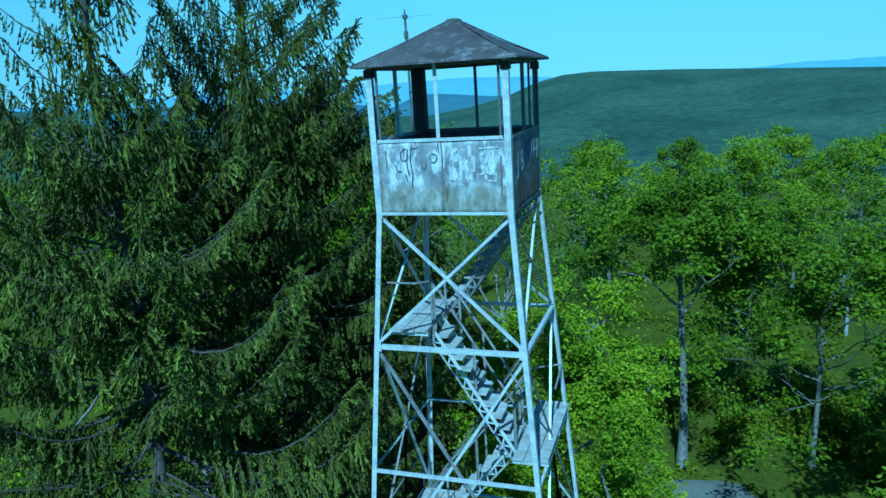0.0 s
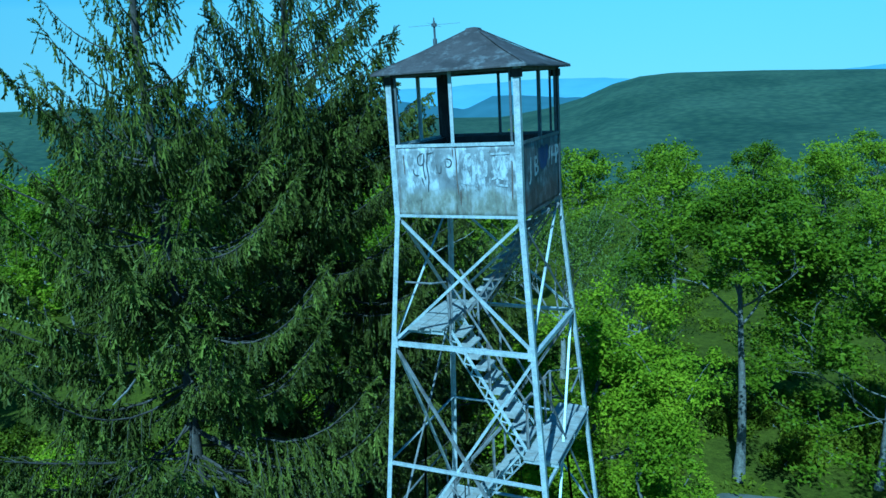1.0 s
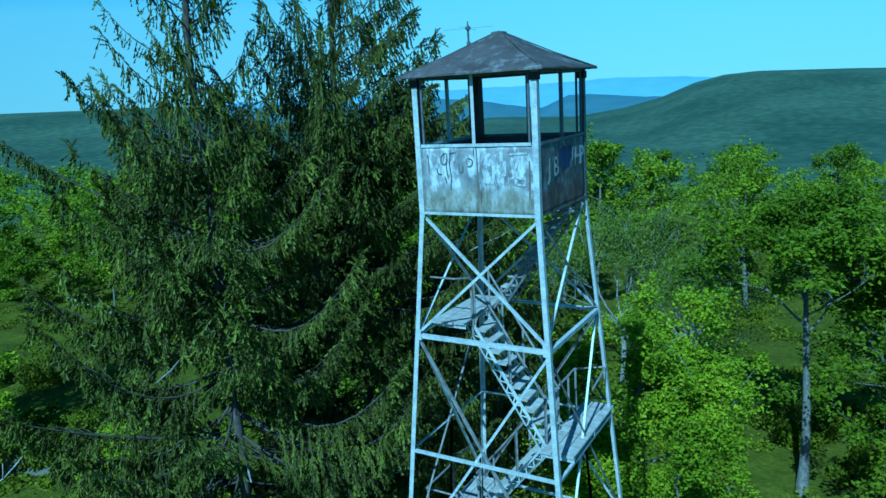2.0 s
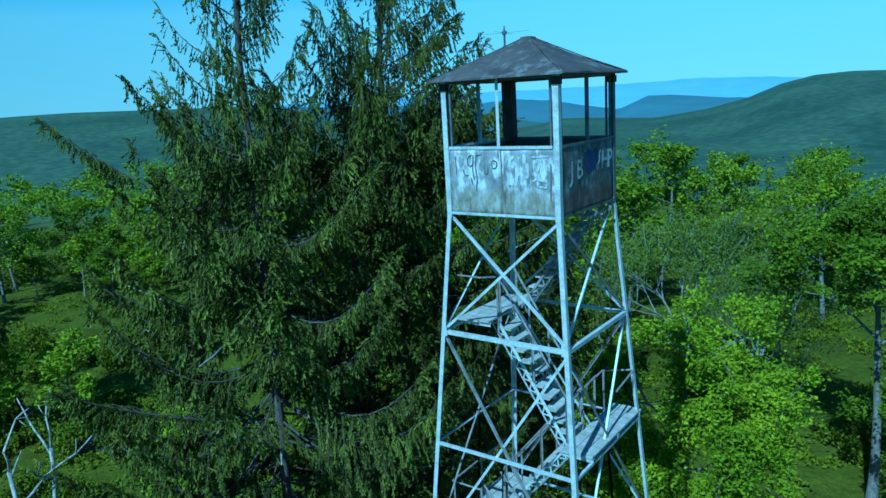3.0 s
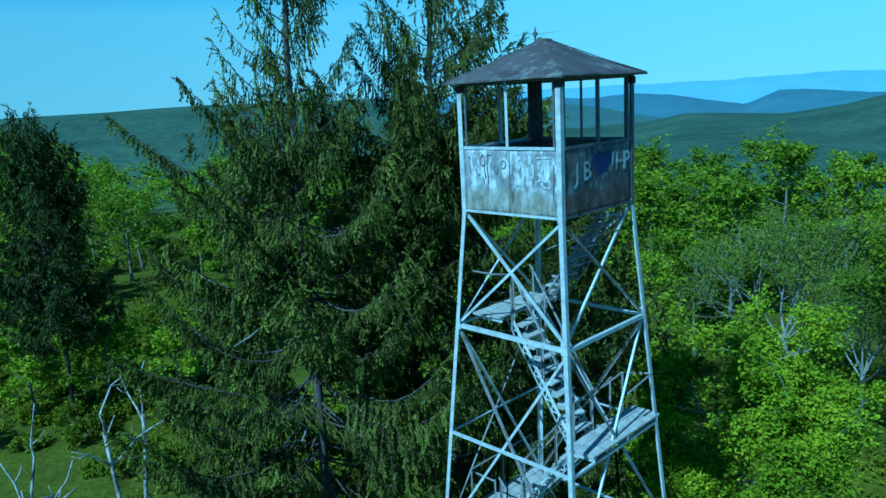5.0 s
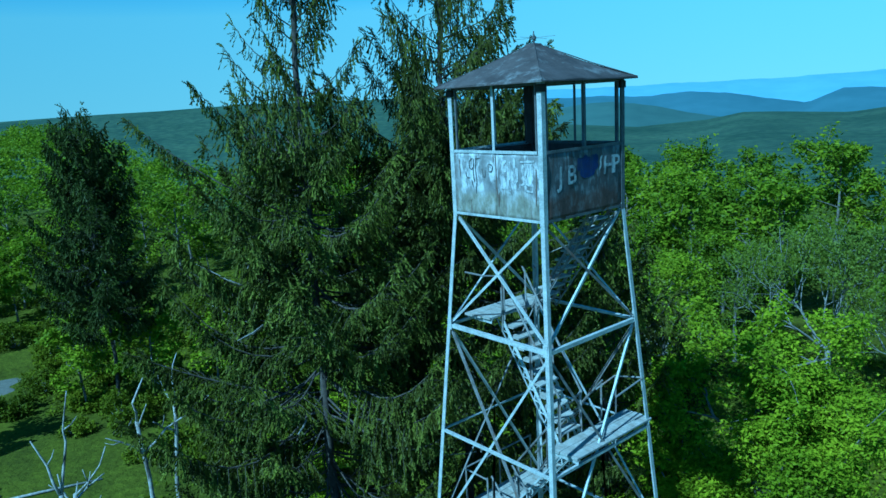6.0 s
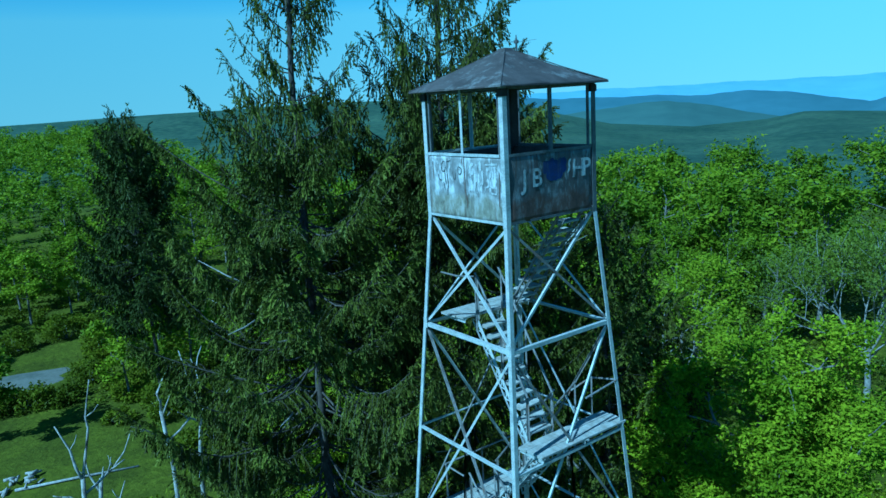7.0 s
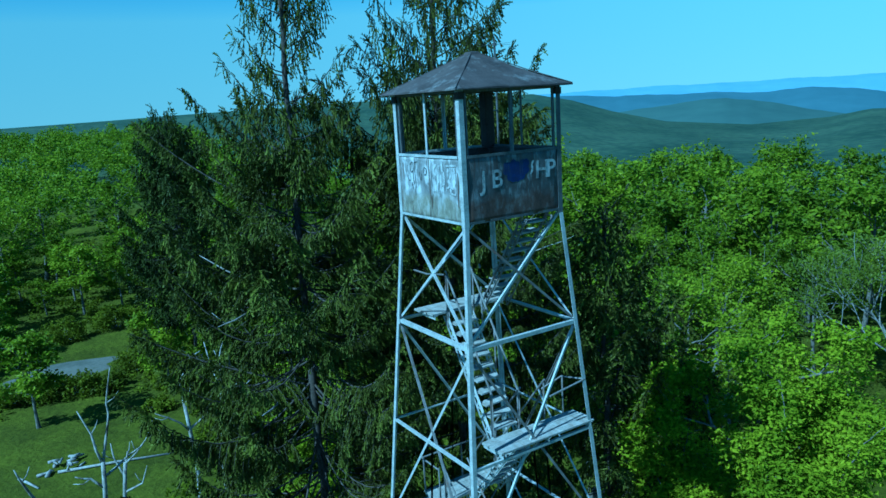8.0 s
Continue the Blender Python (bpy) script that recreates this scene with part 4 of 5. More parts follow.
        w = unit(o * 0.9 + rs.randn(3) * np.array([0.45, 0.45, 0.2]) + up * 0.12)
        tube(bare, [p, p + w * ln * 0.4 + up * 0.02, p + w * ln * 0.75 + up * 0.01, p + w * ln + up * 0.06], [0.015, 0.012, 0.008, 0.003], 5)
    return wood.mesh("spruce_trunk", SPRUCEBARK, True), crown.mesh("spruce_crown", needles or SPRUCE_LEAF), *[q.mesh("bare_limb", DEADWOOD, True) for q in bares]


def grow(rs, wood, tips, p, d, length, radius, depth, spread, sides=6, crook=0.16):
    """A limb that bends, forks and ends in leaf tips."""
    m = 5
    pts = [np.array(p, float)]
    d = unit(d)
    for k in range(m - 1):
        d = unit(d + rs.randn(3) * crook + np.array([0, 0, 0.05]))
        pts.append(pts[-1] + d * length / (m - 1))
    taper = np.linspace(radius, radius * 0.55, m)
    tube(wood, pts, taper, max(4, sides), False)
    if depth == 1:
        tips.append((pts[-1], length * 0.7))
        tips.append((pts[2], length * 0.6))
    if depth == 0:
        tips.append((pts[-1], length))
        tips.append((pts[-2], length * 0.8))
        return
    n = 3 if depth > 1 else rs.randint(2, 4)
    for k in range(n):
        t = 1.0 if k == 0 else 0.45 + 0.5 * rs.rand()
        i0 = min(int(t * (m - 1)), m - 2)
        b = pts[i0] + (pts[i0 + 1] - pts[i0]) * (t * (m - 1) - i0)
        side = unit(rs.randn(3) * np.array([1, 1, 0.55]))
        nd = unit(d * 0.8 + side * spread + np.array([0, 0, 0.10]))
        grow(rs, wood, tips, b, nd, length * (0.62 + 0.2 * rs.rand()), radius * (0.62 if k == 0 else 0.48), depth - 1, spread, sides - 1, crook)


def oak_meshes(seed, height, crown_r, leaf, count, bark, foliage, depth=2, clear=0.38, clump=0.75, limbs=8):
    """Trunk with limbs, and the leaf crown, of a broad uneven tree."""
    rs = np.random.RandomState(seed)
    wood, crown, tips = Shape(), Shape(), []
    trunk_h = height * 0.72
    zz = np.linspace(0, trunk_h, 8)
    bow = np.stack([0.25 * np.sin(zz * 0.30 + seed), 0.25 * np.sin(zz * 0.24 + 2.2 * seed), zz], 1)
    bow[:, :2] -= bow[0, :2]
    r0 = 0.0155 * height
    tube(wood, bow, np.linspace(r0, r0 * 0.35, 8) * np.array([1.35, 1.05, 1, 1, 1, 1, 1, 1]), 8, False)
    for k in range(limbs):
        f = clear + (1 - clear) * (k + 0.3 + 0.5 * rs.rand()) / limbs
        zb = trunk_h * min(f, 0.99)
        b = np.array([np.interp(zb, zz, bow[:, 0]), np.interp(zb, zz, bow[:, 1]), zb])
        a = k * 2.4 + rs.randn() * 0.4
        up = 0.35 + 0.9 * max(0, f - 0.5)
        ln = crown_r * (0.55 + 0.2 * rs.rand()) * (1.0 if f < 0.85 else 0.75)
        grow(rs, wood, tips, b, (math.cos(a), math.sin(a), up), ln, r0 * 0.26, depth, 0.75)
    grow(rs, wood, tips, bow[-1], (0.2, 0.1, 1), height * 0.11, r0 * 0.30, depth, 1.1)
    c = np.array([t for t, _ in tips])
    w = rs.rand(len(c)) ** 1.1 + 0.12
    per = np.maximum(3, (count * w / w.sum()).astype(int))
    idx = np.repeat(np.arange(len(c)), per)
    n = len(idx)
    size = (clump * (0.55 + 0.75 * rs.rand(len(c))))[idx]
    off = rs.randn(n, 3)
    off /= np.linalg.norm(off, axis=1)[:, None]
    squash = rs.uniform(0.55, 1.45, (len(c), 3)) * np.array([1, 1, 0.60])
    off *= (rs.rand(n) ** 0.55 * size)[:, None] * squash[idx]
    pos = c[idx] + off
    pos[:, 2] -= 0.10 * size * rs.rand(n) ** 3
    way = np.stack([rs.randn(n), rs.randn(n), rs.randn(n) * 0.5 - 0.25], 1) + off * 0.8
    leaves(crown, pos, way, rs.randn(n, 3) * np.array([1, 1, 0.45]), leaf * (0.7 + 0.6 * rs.rand(n)), leaf * (0.45 + 0.3 * rs.rand(n)), 0.2)
    return wood.mesh("trunk", bark, True), crown.mesh("crown", foliage)


def plant(name, meshes, label, category, at, scale=1.0, turn=0.0, group=""):
    t = thing(name, label, category, group=group)
    t.matrix_basis = Matrix.Translation((at[0], at[1], float(ground_z(at[0], at[1])) - 0.05)) @ Matrix.Rotation(turn, 4, "Z") @ Matrix.Diagonal((scale, scale, scale, 1))
    part("trunk", meshes[0], None, t)
    if len(meshes) > 1:
        part("crown", meshes[1], None, t)
    for extra_mesh in meshes[2:]:
        part("bare_limb", extra_mesh, None, t, "bleached bare limb")
    return t


TALL = [(0, 2.5), (6, 3.2), (12, 4.4), (15, 4.2), (17, 3.6), (18.5, 3.1), (20, 2.2), (21.5, 1.50), (24, 1.40), (27, 1.0), (29.5, 0.25)]
LONG_BOUGHS = [(-2.03, 19.8, 2.25, 1.00, 0.55, 0.45), (-2.07, 18.9, 3.72, 0.66, 0.62, 0.5), (-2.91, 20.4, 1.75, 0.86, 0.5, 0.5), (-2.37, 16.4, 3.4, 0.50, 0.35, 0.8), (-2.21, 14.6, 4.2, 0.40, 0.35, 0.8)]
BARE_BOUGHS = [(-2.37, 17.4, 1.7, 1.3, 0.50), (-2.25, 16.5, 1.5, 1.3, 0.55), (-2.45, 15.9, 2.1, 0.9, 0.60), (-1.2, 17.0, 1.9, 0.8, -0.15), (-0.7, 15.2, 2.6, 0.9, 0.1)]
spruce_a = plant("spruce_tree", spruce_meshes(15, 29.5, TALL, extra=LONG_BOUGHS, stubs=BARE_BOUGHS), "tall old spruce with drooping dark green boughs", "spruce", (-5.85, -1.30))
WIDE = [(0, 2.5), (6, 3.2), (12, 3.4), (16, 3.7), (18.5, 3.7), (20, 2.9), (21.5, 2.1), (24, 1.7), (27, 1.1), (29.5, 0.25)]
TOWER_BOUGHS = [(-0.12, 19.4, 3.2, 0.32, 0.3, 0.9), (0.16, 19.9, 3.3, 0.42, 0.3, 0.95), (0.44, 19.4, 3.25, 0.41, 0.3, 0.95), (0.62, 19.8, 2.9, 0.46, 0.3, 0.95), (0.80, 20.1, 2.3, 0.50, 0.4, 0.95), (0.32, 19.5, 3.2, 0.40, 0.3, 0.95), (0.95, 19.7, 2.6, 0.50, 0.4, 0.95), (1.05, 20.6, 1.7, 0.6, 0.3, 0.9), (-0.45, 18.2, 3.4, 0.45, 0.3, 0.9), (0.30, 17.2, 3.7, 0.30, 0.3, 0.9), (-0.10, 15.6, 3.8, 0.15, 0.3, 0.9),
                (0.30, 22.2, 2.0, 0.55, 0.2, 0.9), (0.65, 23.0, 1.9, 0.45, 0.2, 0.9), (-0.20, 22.8, 1.8, 0.55, 0.2, 0.9), (0.10, 24.0, 1.7, 0.55, 0.2, 0.9), (-0.50, 21.3, 2.2, 0.50, 0.25, 0.9), (0.00, 20.5, 2.6, 0.40, 0.25, 0.9),
                (-0.80, 20.0, 2.5, 0.40, 0.25, 0.9), (-0.90, 18.6, 2.9, 0.30, 0.25, 0.9), (-0.60, 17.4, 3.3, 0.20, 0.25, 0.9), (-0.30, 16.4, 3.6, 0.15, 0.25, 0.9), (-1.00, 16.8, 3.0, 0.20, 0.25, 0.9),
                (-0.05, 20.9, 2.45, 0.52, 0.5, 0.95), (0.14, 21.3, 2.35, 0.55, 0.5, 0.95), (-0.18, 21.6, 2.35, 0.60, 0.5, 0.95), (0.04, 22.0, 2.20, 0.55, 0.5, 0.95),
                (0.08, 20.4, 2.50, 0.46, 0.5, 0.95), (-0.28, 20.8, 2.25, 0.50, 0.5, 0.95), (0.26, 20.7, 2.20, 0.50, 0.5, 0.95), (-0.12, 19.9, 2.50, 0.45, 0.5, 0.95)]
spruce_b = plant("spruce_tree", spruce_meshes(23, 29.0, WIDE, extra=TOWER_BOUGHS), "tall old spruce with ragged top beside the tower", "spruce", (-5.60, 2.85))
SMALL = spruce_meshes(37, 22.6, [(0, 2.5), (8, 4.5), (10, 4.6), (15, 3.5), (19, 2.1), (21.5, 1.0), (22.6, 0.3)], clear=7.5, gap=0.72, step=0.30, strand=0.60, reach_w=0.10, low=0.0, bare_count=0, needles=PALE_NEEDLE)
# Spruce added to make the shaded gap behind the tower dark.
SHADE_FILL = spruce_meshes(51, 15.6, [(0, 2.6), (8, 2.8), (12, 2.0), (15.6, 0.2)], clear=3.5, gap=0.55, step=0.085, strand=0.34, reach_w=0.05, low=6.0, bare_count=0)
plant("spruce_tree", SHADE_FILL[:2], "dark spruce added to fill the shade behind the tower", "spruce", (-4.0, 7.4), 1.15, turn=1.1)
plant("spruce_tree", SMALL[:2], "conical grey-green spruce standing in the meadow", "spruce", (-47.0, 4.6), turn=0.4)

NEAR_OAK = [oak_meshes(101, 15.2, 2.7, 0.125, 52000, BARK, SUNLIT_LEAF, 3, 0.55, 0.55, 9), oak_meshes(102, 12.9, 1.6, 0.125, 36000, BARK, SUNLIT_LEAF, 3, 0.22, 0.55, 9)]
MID_OAK = [oak_meshes(201 + k, 15.5, 5.6, 0.34, 6600, BARK, OAK_LEAF, 2, 0.40, 1.05, 9) for k in range(3)]
FAR_OAK = [oak_meshes(301 + k, 13.5, 5.2, 0.48, 2700, BARK, OAK_LEAF, 1, 0.32, 1.35, 10) for k in range(4)]


def pale_tree_meshes(seed, height, spread, leaf, count):
    """A half-dead tree that forks low into many rising bare limbs, with thin leaf clouds at their ends."""
    rs = np.random.RandomState(seed)
    wood, crown, tips = Shape(), Shape(), []
    fork = height * 0.38
    tube(wood, [(0, 0, 0), (0.15, 0.05, fork * 0.5), (0, 0.1, fork)], [0.24, 0.19, 0.17], 8, False)
    for k in range(9):
        a = k * 2.4 + rs.randn() * 0.3
        tilt = 0.25 + 0.85 * (k / 8)
        grow(rs, wood, tips, (0, 0.1, fork - 0.12 * k), (math.cos(a) * tilt, math.sin(a) * tilt, 1.0), height * 0.24 * (1 + 0.3 * tilt) * spread, 0.085, 3, 0.62, 6, 0.13)
    c = np.array([t for t, _ in tips])
    c = c[rs.rand(len(c)) < 0.7]
    idx = rs.randint(0, len(c), count)
    off = rs.randn(count, 3) * np.array([0.42, 0.42, 0.26])
    leaves(crown, c[idx] + off, rs.randn(count, 3) - np.array([0, 0, 0.4]), rs.randn(count, 3), leaf * (0.6 + 0.7 * rs.rand(count)), leaf * (0.3 + 0.3 * rs.rand(count)), 0.2)
    return wood.mesh("trunk", TWIG, True), crown.mesh("crown", PALE_LEAF)


SPARSE = [pale_tree_meshes(401 + k, 13.2, 1.0, 0.23, 12000) for k in range(2)]

plant("oak_tree", NEAR_OAK[0], "leafy sunlit green oak close behind the tower", "oak", (-0.1, 9.6), 1.10, 0.3)
plant("oak_tree", NEAR_OAK[1], "low leafy sunlit green oak beside a taller one", "oak", (1.9, 7.6), 1.0, 1.7)
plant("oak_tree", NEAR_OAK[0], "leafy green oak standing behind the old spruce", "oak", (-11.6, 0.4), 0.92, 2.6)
for x, y, sc, turn in ((-5.8, 13.0, 0.76, 4.0), (-9.4, 12.5, 0.9, 5.2)):
    plant("oak_tree", MID_OAK[0], "leafy oak in the shade of the spruces", "oak", (x, y), sc, turn, "oaks behind the tower")
# single oaks on the open hilltop
HIGH_OAK = oak_meshes(221, 17.3, 4.6, 0.25, 21000, BARK, OAK_LEAF, 3, 0.70, 0.85, 8)
LOW_OAK = oak_meshes(222, 11.2, 6.2, 0.25, 30000, BARK, OAK_LEAF, 3, 0.42, 0.85, 9)
plant("oak_tree", HIGH_OAK, "tall oak with pale bare trunk and high crown", "oak", (3.5, 27.2), 1.0, 0.5)
plant("oak_tree", LOW_OAK, "low spreading oak with pale trunk in the meadow", "oak", (10.2, 28.4), 1.0, 2.2)
# The last two oaks stand unseen at right, added to shade the meadow.
SINGLES = [(-3.4, 59, 1.0, 2), (16.0, 88, 0.95, 0), (9.5, 76, 0.95, 2), (18.5, 66, 0.9, 1), (22, 78, 0.95, 0), (-8.0, 74, 0.9, 1), (28, 92, 0.95, 2), (3, 88, 0.9, 0), (13, 60, 0.72, 2), (15.5, 16.5, 0.9, 1), (20.5, 22.0, 0.95, 0)]
for x, y, sc, k in SINGLES:
    plant("oak_tree", MID_OAK[k], "grey-trunked oak with open green crown on the meadow", "oak", (x, y), sc, x * 1.7, "oaks on the hilltop")
for x, y, sc, k in ((-9.2, 38.3, 1.0, 0), (16.0, 51, 0.7, 1), (-4.0, 36.5, 0.8, 0)):
    plant("sparse_tree", SPARSE[k], "half-dead pale tree with bare twigs and thin leaves", "tree", (x, y), sc, y)

# closed oak woods
rs = np.random.RandomState(7)
count = 0
spots = []
far_spots = []
for x, y, sc, k in SINGLES:
    spots.append((x, y))
for tries in range(9000):
    az = rs.uniform(-22, 100)
    r = math.sqrt(rs.uniform(16 ** 2, 265 ** 2))
    x, y = -math.sin(radians(az)) * r, math.cos(radians(az)) * r
    edge = float(np.interp(az, [-22, 38, 46, 70, 79, 100], [98, 98, 150, 160, 270, 270]))
    if az < 17:
        ok = 84 + 8 * math.sin(az) < r < edge
    elif az < 50:
        ok = 22 + max(0, 25 - az) * 6 < r < edge
    else:
        ok = 92 + 14 * math.sin(az * 0.3) < r < edge
    if not ok or math.hypot(x + 9.0, y - 38.0) < 5:
        continue
    space = 5.6 if r < 70 else 7.0
    if any((x - a) ** 2 + (y - b) ** 2 < space * space for a, b in spots):
        continue
    spots.append((x, y))
    if r > 112:
        far_spots.append((x, y, rs.uniform(0.85, 1.15)))
        continue
    near = r < 48
    pool = MID_OAK if near else FAR_OAK
    plant("oak_tree", pool[count % len(pool)], "green oak in the closed wood", "oak", (x, y), rs.uniform(0.8, 1.08) * (0.86 if near else 1.14 if 17 < az < 52 else 1.0), rs.uniform(0, 6.28), "oaks of the wood")
    count += 1


def far_woods():
    """The closed woods past the near trees, crown beside crown."""
    rs = np.random.RandomState(17)
    s = Shape()
    xs = np.array(far_spots)
    k = len(xs)
    lobes = 13
    a, rr = rs.uniform(0, 6.28, (k, lobes)), 4.4 * np.sqrt(rs.rand(k, lobes))
    cx = xs[:, 0, None] + np.cos(a) * rr
    cy = xs[:, 1, None] + np.sin(a) * rr
    cz = ground_z(xs[:, 0], xs[:, 1])[:, None] + 12.2 * xs[:, 2, None] - 0.16 * rr ** 2 - 5.5 * rs.rand(k, lobes) ** 2
    c = np.stack([cx, cy, cz], -1).reshape(-1, 3)
    per = 34
    idx = np.repeat(np.arange(len(c)), per)
    off = rs.randn(len(idx), 3)
    off /= np.linalg.norm(off, axis=1)[:, None]
    off *= (rs.rand(len(idx)) ** 0.4)[:, None] * np.array([1.7, 1.7, 1.15])
    leaves(s, c[idx] + off, rs.randn(len(idx), 3) * np.array([1, 1, 0.5]) + off * 0.4, rs.randn(len(idx), 3) * np.array([1, 1, 0.4]), 0.5 + 0.45 * rs.rand(len(idx)), 0.34 + 0.3 * rs.rand(len(idx)))
    return tagged(part("far_woods", s, OAK_LEAF), "closed canopy of green oaks at the hilltop edge", "woods", kind="stuff")


far_woods()
# young trees on the meadow side
rs = np.random.RandomState(29)
YOUNG = [oak_meshes(501 + k, 8.0, 2.6, 0.38, 2200, BARK, OAK_LEAF, 1, 0.36, 0.85, 9) for k in range(3)]
plant("oak_tree", YOUNG[0], "slender young oak standing in the meadow", "oak", (-47.8, -7.0), 1.05, 1.0, "young oaks")
done = [(-47.8, -7.0)]
for tries in range(900):
    az, r = rs.uniform(58, 102), math.sqrt(rs.uniform(44 ** 2, 96 ** 2))
    x, y = -math.sin(radians(az)) * r, math.cos(radians(az)) * r
    if len(done) > 62 or math.hypot(x + 41, y + 6) < 12 or math.hypot((x + 62) / 30, (y - 22) / 13) < 1 or math.hypot(x + 60, y + 4) < 9 or any(math.hypot(x - a, y - b) < 4.6 for a, b in done):
        continue
    if math.sin(x * 0.11) * math.cos(y * 0.13) < -0.35 or (az < 75 and r < 80 and len(done) % 4):
        continue
    done.append((x, y))
    plant("oak_tree", YOUNG[len(done) % 3], "slender young oak standing in the meadow", "oak", (x, y), rs.uniform(0.6, 1.25), rs.uniform(0, 6.28), "young oaks")


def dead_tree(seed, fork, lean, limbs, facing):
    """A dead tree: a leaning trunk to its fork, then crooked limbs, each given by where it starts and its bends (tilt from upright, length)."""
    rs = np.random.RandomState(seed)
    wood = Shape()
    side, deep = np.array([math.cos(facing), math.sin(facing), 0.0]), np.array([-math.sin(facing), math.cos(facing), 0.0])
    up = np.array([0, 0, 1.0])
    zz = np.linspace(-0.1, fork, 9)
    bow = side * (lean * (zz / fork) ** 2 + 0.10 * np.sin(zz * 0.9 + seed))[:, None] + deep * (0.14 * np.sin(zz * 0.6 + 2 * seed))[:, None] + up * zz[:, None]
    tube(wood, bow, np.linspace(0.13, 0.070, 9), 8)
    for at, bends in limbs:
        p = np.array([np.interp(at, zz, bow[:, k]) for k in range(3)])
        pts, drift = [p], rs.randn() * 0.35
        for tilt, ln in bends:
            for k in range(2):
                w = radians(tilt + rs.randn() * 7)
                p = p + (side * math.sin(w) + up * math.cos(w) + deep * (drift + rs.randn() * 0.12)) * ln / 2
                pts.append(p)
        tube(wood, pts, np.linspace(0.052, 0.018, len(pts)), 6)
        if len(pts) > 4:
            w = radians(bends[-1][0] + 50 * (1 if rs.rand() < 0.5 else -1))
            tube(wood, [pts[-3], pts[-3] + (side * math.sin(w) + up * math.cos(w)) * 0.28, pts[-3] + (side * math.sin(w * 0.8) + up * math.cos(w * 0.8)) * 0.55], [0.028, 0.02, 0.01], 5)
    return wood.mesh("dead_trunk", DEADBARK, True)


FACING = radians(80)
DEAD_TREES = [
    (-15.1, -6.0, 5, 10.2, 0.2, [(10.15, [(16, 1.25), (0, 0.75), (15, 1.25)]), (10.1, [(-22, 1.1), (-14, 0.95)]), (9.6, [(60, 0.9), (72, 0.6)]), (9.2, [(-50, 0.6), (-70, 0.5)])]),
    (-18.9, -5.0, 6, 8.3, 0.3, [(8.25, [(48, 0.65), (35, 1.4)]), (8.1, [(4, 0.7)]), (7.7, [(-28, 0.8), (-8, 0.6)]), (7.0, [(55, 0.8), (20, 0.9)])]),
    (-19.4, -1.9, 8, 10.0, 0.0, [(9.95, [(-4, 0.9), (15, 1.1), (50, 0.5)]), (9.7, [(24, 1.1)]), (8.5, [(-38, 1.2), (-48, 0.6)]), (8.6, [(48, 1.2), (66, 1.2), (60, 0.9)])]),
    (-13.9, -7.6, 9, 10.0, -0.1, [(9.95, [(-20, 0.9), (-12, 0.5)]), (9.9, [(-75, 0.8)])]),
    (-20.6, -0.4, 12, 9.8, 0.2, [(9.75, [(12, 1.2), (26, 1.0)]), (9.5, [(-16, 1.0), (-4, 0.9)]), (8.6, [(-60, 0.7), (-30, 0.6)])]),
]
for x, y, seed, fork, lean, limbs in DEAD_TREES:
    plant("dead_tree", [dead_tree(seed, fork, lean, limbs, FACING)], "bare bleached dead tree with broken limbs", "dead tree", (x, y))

# undergrowth over the hilltop
def undergrowth():
    rs = np.random.RandomState(77)
    s = Shape()
    n = 3400
    az, r = np.radians(rs.uniform(-18, 108, n)), np.sqrt(rs.uniform(13 ** 2, 125 ** 2, n))
    x, y = -np.sin(az) * r, np.cos(az) * r
    dens = np.sin(x * 0.13 + 1.1) * np.cos(y * 0.11 + 0.4) + 0.5 * np.sin(x * 0.31 + y * 0.27)
    clear_l = (np.hypot(x + 41, y + 6) < 11) | (np.hypot((x + 60) / 1.6, y + 4) < 5) | ((np.hypot((x + 62) / 30, (y - 22) / 13) < 1) & (rs.rand(n) < 0.30))
    ok = (dens > -0.55) & ~clear_l & (np.hypot(x, y) > 4)
    x, y = x[ok], y[ok]
    size = 0.5 + 1.0 * rs.rand(len(x)) ** 1.5
    per = 38
    idx = np.repeat(np.arange(len(x)), per)
    off = rs.randn(len(idx), 3)
    off /= np.linalg.norm(off, axis=1)[:, None]
    off[:, 2] = np.abs(off[:, 2])
    off *= (size[idx] * rs.rand(len(idx)) ** 0.4)[:, None] * np.array([1.25, 1.25, 0.75])
    pos = np.stack([x[idx], y[idx], ground_z(x, y)[idx] + 0.1], 1) + off
    leaves(s, pos, rs.randn(len(idx), 3) + off, rs.randn(len(idx), 3) * np.array([1, 1, 0.5]), 0.24 + 0.22 * rs.rand(len(idx)), 0.14 + 0.12 * rs.rand(len(idx)))
    return tagged(part("undergrowth", s, SHRUB_LEAF), "low leafy green scrub covering the hilltop", "undergrowth", kind="stuff")


undergrowth()


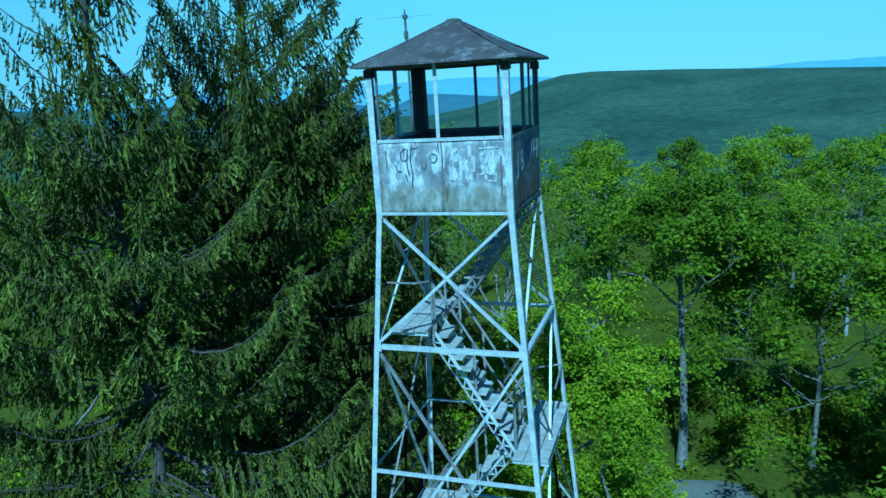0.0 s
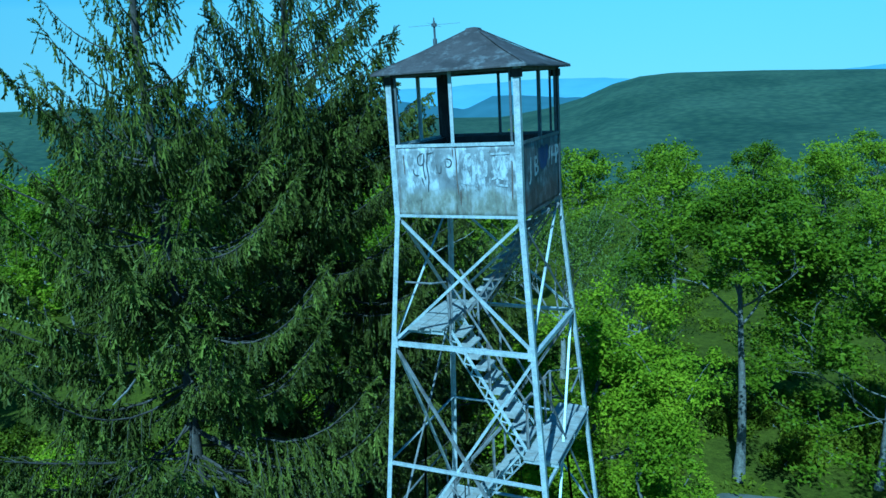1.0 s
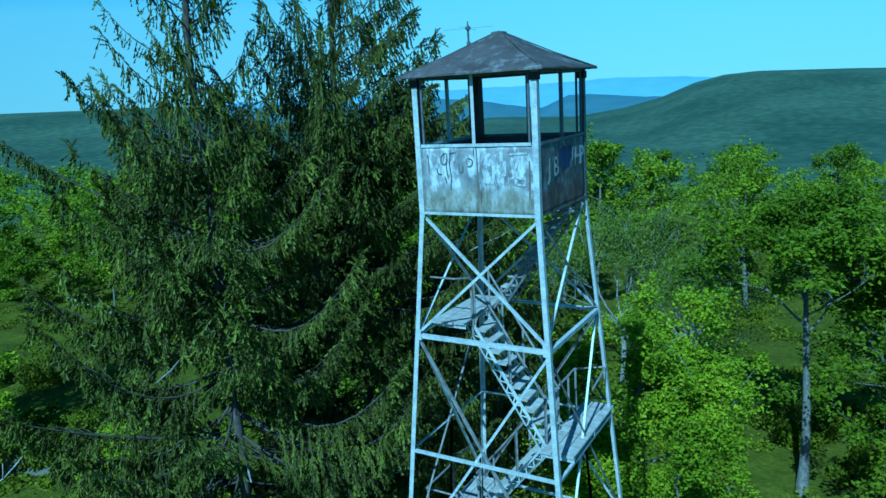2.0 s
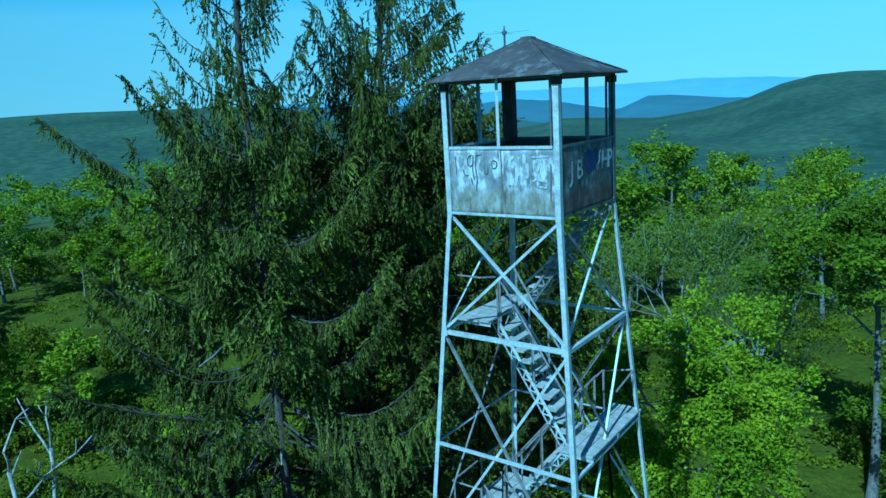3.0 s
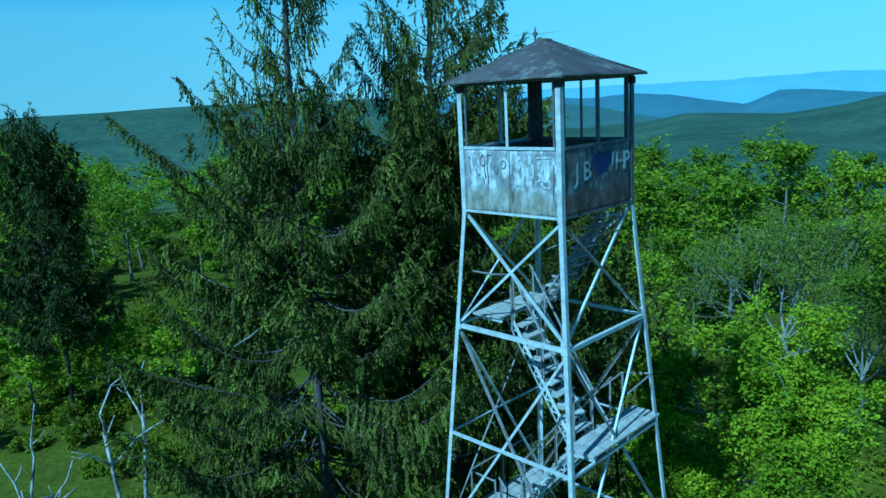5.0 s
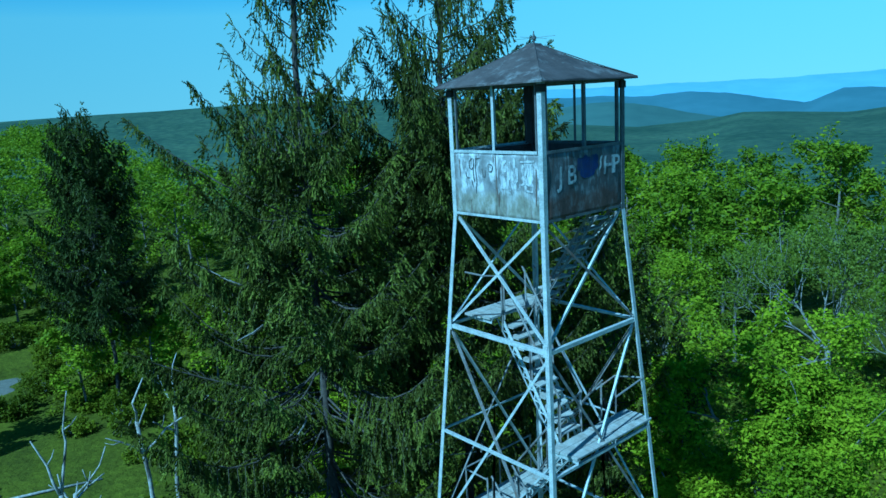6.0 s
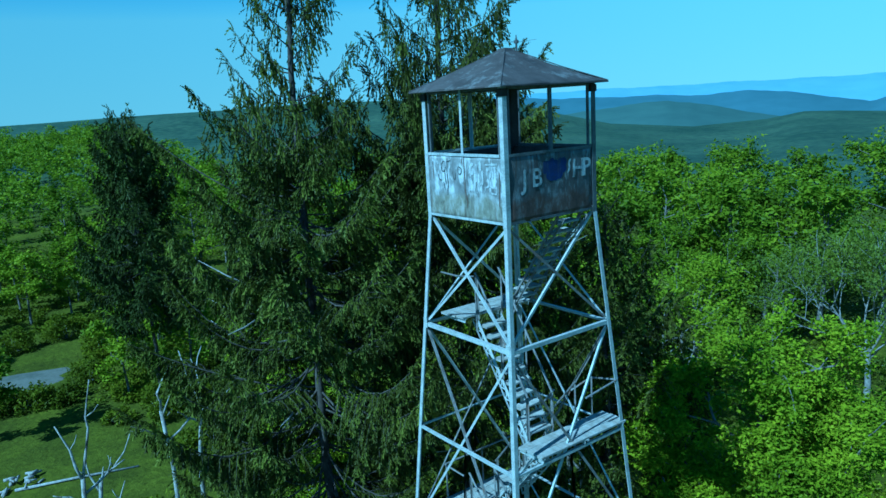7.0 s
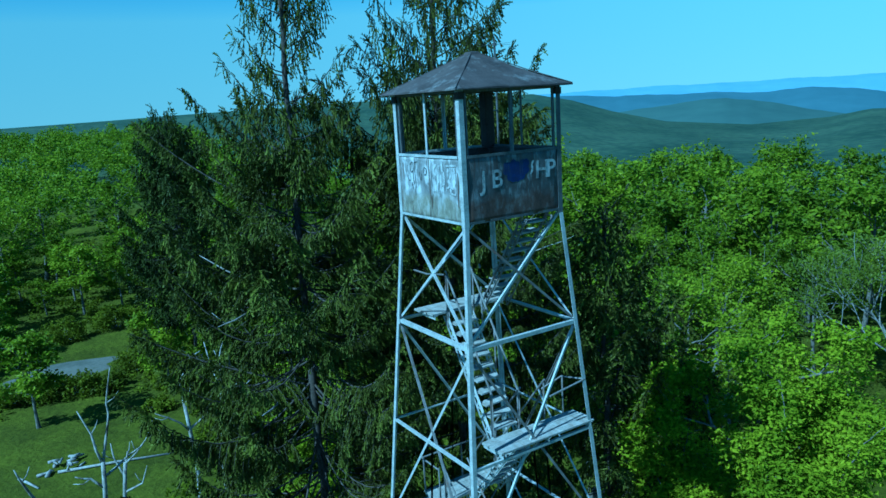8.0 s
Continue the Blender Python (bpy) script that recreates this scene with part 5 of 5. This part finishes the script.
# ---- clearings, logs ----
def ground_patch(name, label, category, material, cx, cy, rx, ry, seed):
    """A bare spot that lies on the land, with an uneven outline."""
    rs = np.random.RandomState(seed)
    k, rings = 40, 6
    a = np.linspace(0, 2 * np.pi, k, endpoint=False)
    edge = 1 + 0.16 * np.sin(2 * a + seed) + 0.10 * np.sin(5 * a + 2 * seed) + 0.015 * rs.randn(k)
    v = [(cx, cy, float(ground_z(cx, cy)) + 0.10)]
    for j in range(1, rings + 1):
        f = j / rings
        x, y = cx + np.cos(a) * rx * edge * f, cy + np.sin(a) * ry * edge * f
        z = ground_z(x, y) + 0.10 * (1 - f ** 4) - 0.04 * f ** 4
        v += list(zip(x, y, z))
    fc = [(0, 1 + i, 1 + (i + 1) % k) for i in range(k)]
    for j in range(rings - 1):
        fc += [(1 + j * k + i, 1 + (j + 1) * k + i, 1 + (j + 1) * k + (i + 1) % k, 1 + j * k + (i + 1) % k) for i in range(k)]
    s = Shape()
    s.add(v, fc)
    return tagged(part(name, s, material, smooth=True), label, category, kind="structure")


ground_patch("pavement_1", "pale gravel clearing in the meadow", "gravel", STONE, -60.5, -4.5, 2.8, 6.0, 2)
ground_patch("pavement_2", "bare pale rock between shrubs", "rock", STONE, 5.2, 24.2, 3.2, 1.8, 4)
ground_patch("pavement_3", "bare pale soil beside the woods", "soil", STONE, -39.5, 13.0, 3.5, 3.0, 6)

rs = np.random.RandomState(61)
for k in range(15):
    x, y = -39.0 + rs.uniform(-0.8, 0.8), -6.2 + rs.uniform(-1.3, 1.3)
    a, ln, r = rs.rand() * 3.14, 0.5 + 0.8 * rs.rand() ** 2, 0.05 + 0.09 * rs.rand()
    z = float(ground_z(x, y)) + r + 0.10 * (k % 4)
    dx, dy = math.cos(a) * ln / 2, math.sin(a) * ln / 2
    s = Shape()
    tube(s, [(-dx, -dy, -0.02), (0, 0, 0.02), (dx, dy, 0)], [r, r * 0.95, r * 0.85], 9)
    g = tagged(part("log", s, DEADWOOD, smooth=True), "pale barkless cut log on the meadow pile", "log", "log pile")
    g.location = (x, y, z)
for x, y, a, ln in ((-37.2, -3.2, 1.25, 7.0), (-38.0, -8.2, 0.4, 2.4)):
    s = Shape()
    dx, dy = math.cos(a) * ln / 2, math.sin(a) * ln / 2
    tube(s, [(-dx, -dy, 0), (0, 0, 0.05), (dx, dy, 0.02)], [0.09, 0.08, 0.06], 9)
    g = tagged(part("log", s, DEADWOOD, smooth=True), "long pale fallen log on the grass", "log", "log pile")
    g.location = (x, y, float(ground_z(x, y)) + 0.07)


# shrubs on the meadow
def shrub_mesh(seed, r, h, count):
    """A low bush: many clumps of leaves over a spread of short stems."""
    rs = np.random.RandomState(seed)
    s = Shape()
    k = 26
    a, d = rs.uniform(0, 6.28, k), r * np.sqrt(rs.rand(k))
    c = np.stack([np.cos(a) * d, np.sin(a) * d, h * (0.25 + 0.65 * rs.rand(k)) * (1 - 0.6 * (d / r) ** 2)], 1)
    idx = np.repeat(np.arange(k), count // k)
    off = rs.randn(len(idx), 3)
    off *= (0.34 * r * rs.rand(len(idx)) ** 0.45 / np.linalg.norm(off, axis=1))[:, None]
    pos = c[idx] + off
    pos[:, 2] = np.maximum(pos[:, 2], 0.03)
    leaves(s, pos, rs.randn(len(idx), 3) + off, rs.randn(len(idx), 3) * np.array([1, 1, 0.5]), 0.20 + 0.14 * rs.rand(len(idx)), 0.12 + 0.08 * rs.rand(len(idx)))
    stems = Shape()
    for p in c[::2]:
        tube(stems, [(p[0] * 0.15, p[1] * 0.15, -0.05), p * 0.6 + np.array([0, 0, 0.05]), p], [0.035, 0.02, 0.008], 5, False)
    return stems.mesh("branchwork", TWIG, True), s.mesh("foliage", SHRUB_LEAF)


SHRUBS = [shrub_mesh(601, 1.5, 1.9, 1500), shrub_mesh(602, 1.2, 1.3, 1200), shrub_mesh(603, 2.0, 2.6, 2000)]
SHRUB_SPOTS = [(-54.5, -8.4, 0, 1.0), (-54.2, -5.8, 2, 0.9), (-53.6, -3.6, 0, 1.1), (-53.0, -1.4, 1, 1.2), (-56.6, 1.2, 2, 0.8), (-49.8, 3.0, 1, 1.2), (-61.5, 3.4, 0, 1.2), (-54.4, 5.6, 0, 1.1), (-71.5, -3.0, 2, 1.0),
               (-72.5, 2.2, 2, 1.1), (-59.5, 10.2, 0, 1.2), (-68.5, -8.2, 2, 1.0), (-46.0, 7.5, 1, 1.3), (-50.5, 9.5, 0, 1.0), (-64.0, 7.5, 2, 0.9), (-45.0, 1.0, 1, 0.9), (-57.0, 15.5, 1, 1.3), (-66.5, 14.0, 0, 1.1)]
rs = np.random.RandomState(83)
for k in range(56):
    x, y, sc = rs.uniform(-74, -33), rs.uniform(2.5, 21), rs.uniform(0.7, 1.25)
    if abs(x + 49.5) > 4.0 or y < 6.5:
        SHRUB_SPOTS.append((x, y, k % 3, sc))
for k in range(20):
    SHRUB_SPOTS.append((rs.uniform(2.5, 15), rs.uniform(25, 37), k % 3, rs.uniform(0.7, 1.2)))
for x, y, k, sc in SHRUB_SPOTS:
    t = thing("shrub", "leafy green bush growing on the meadow", "shrub", (x, y, float(ground_z(x, y)) - 0.02), "meadow shrubs")
    t.rotation_euler = (0, 0, x * 2.1)
    t.scale = (sc, sc, sc)
    part("branchwork", SHRUBS[k][0], None, t)
    part("foliage", SHRUBS[k][1], None, t)
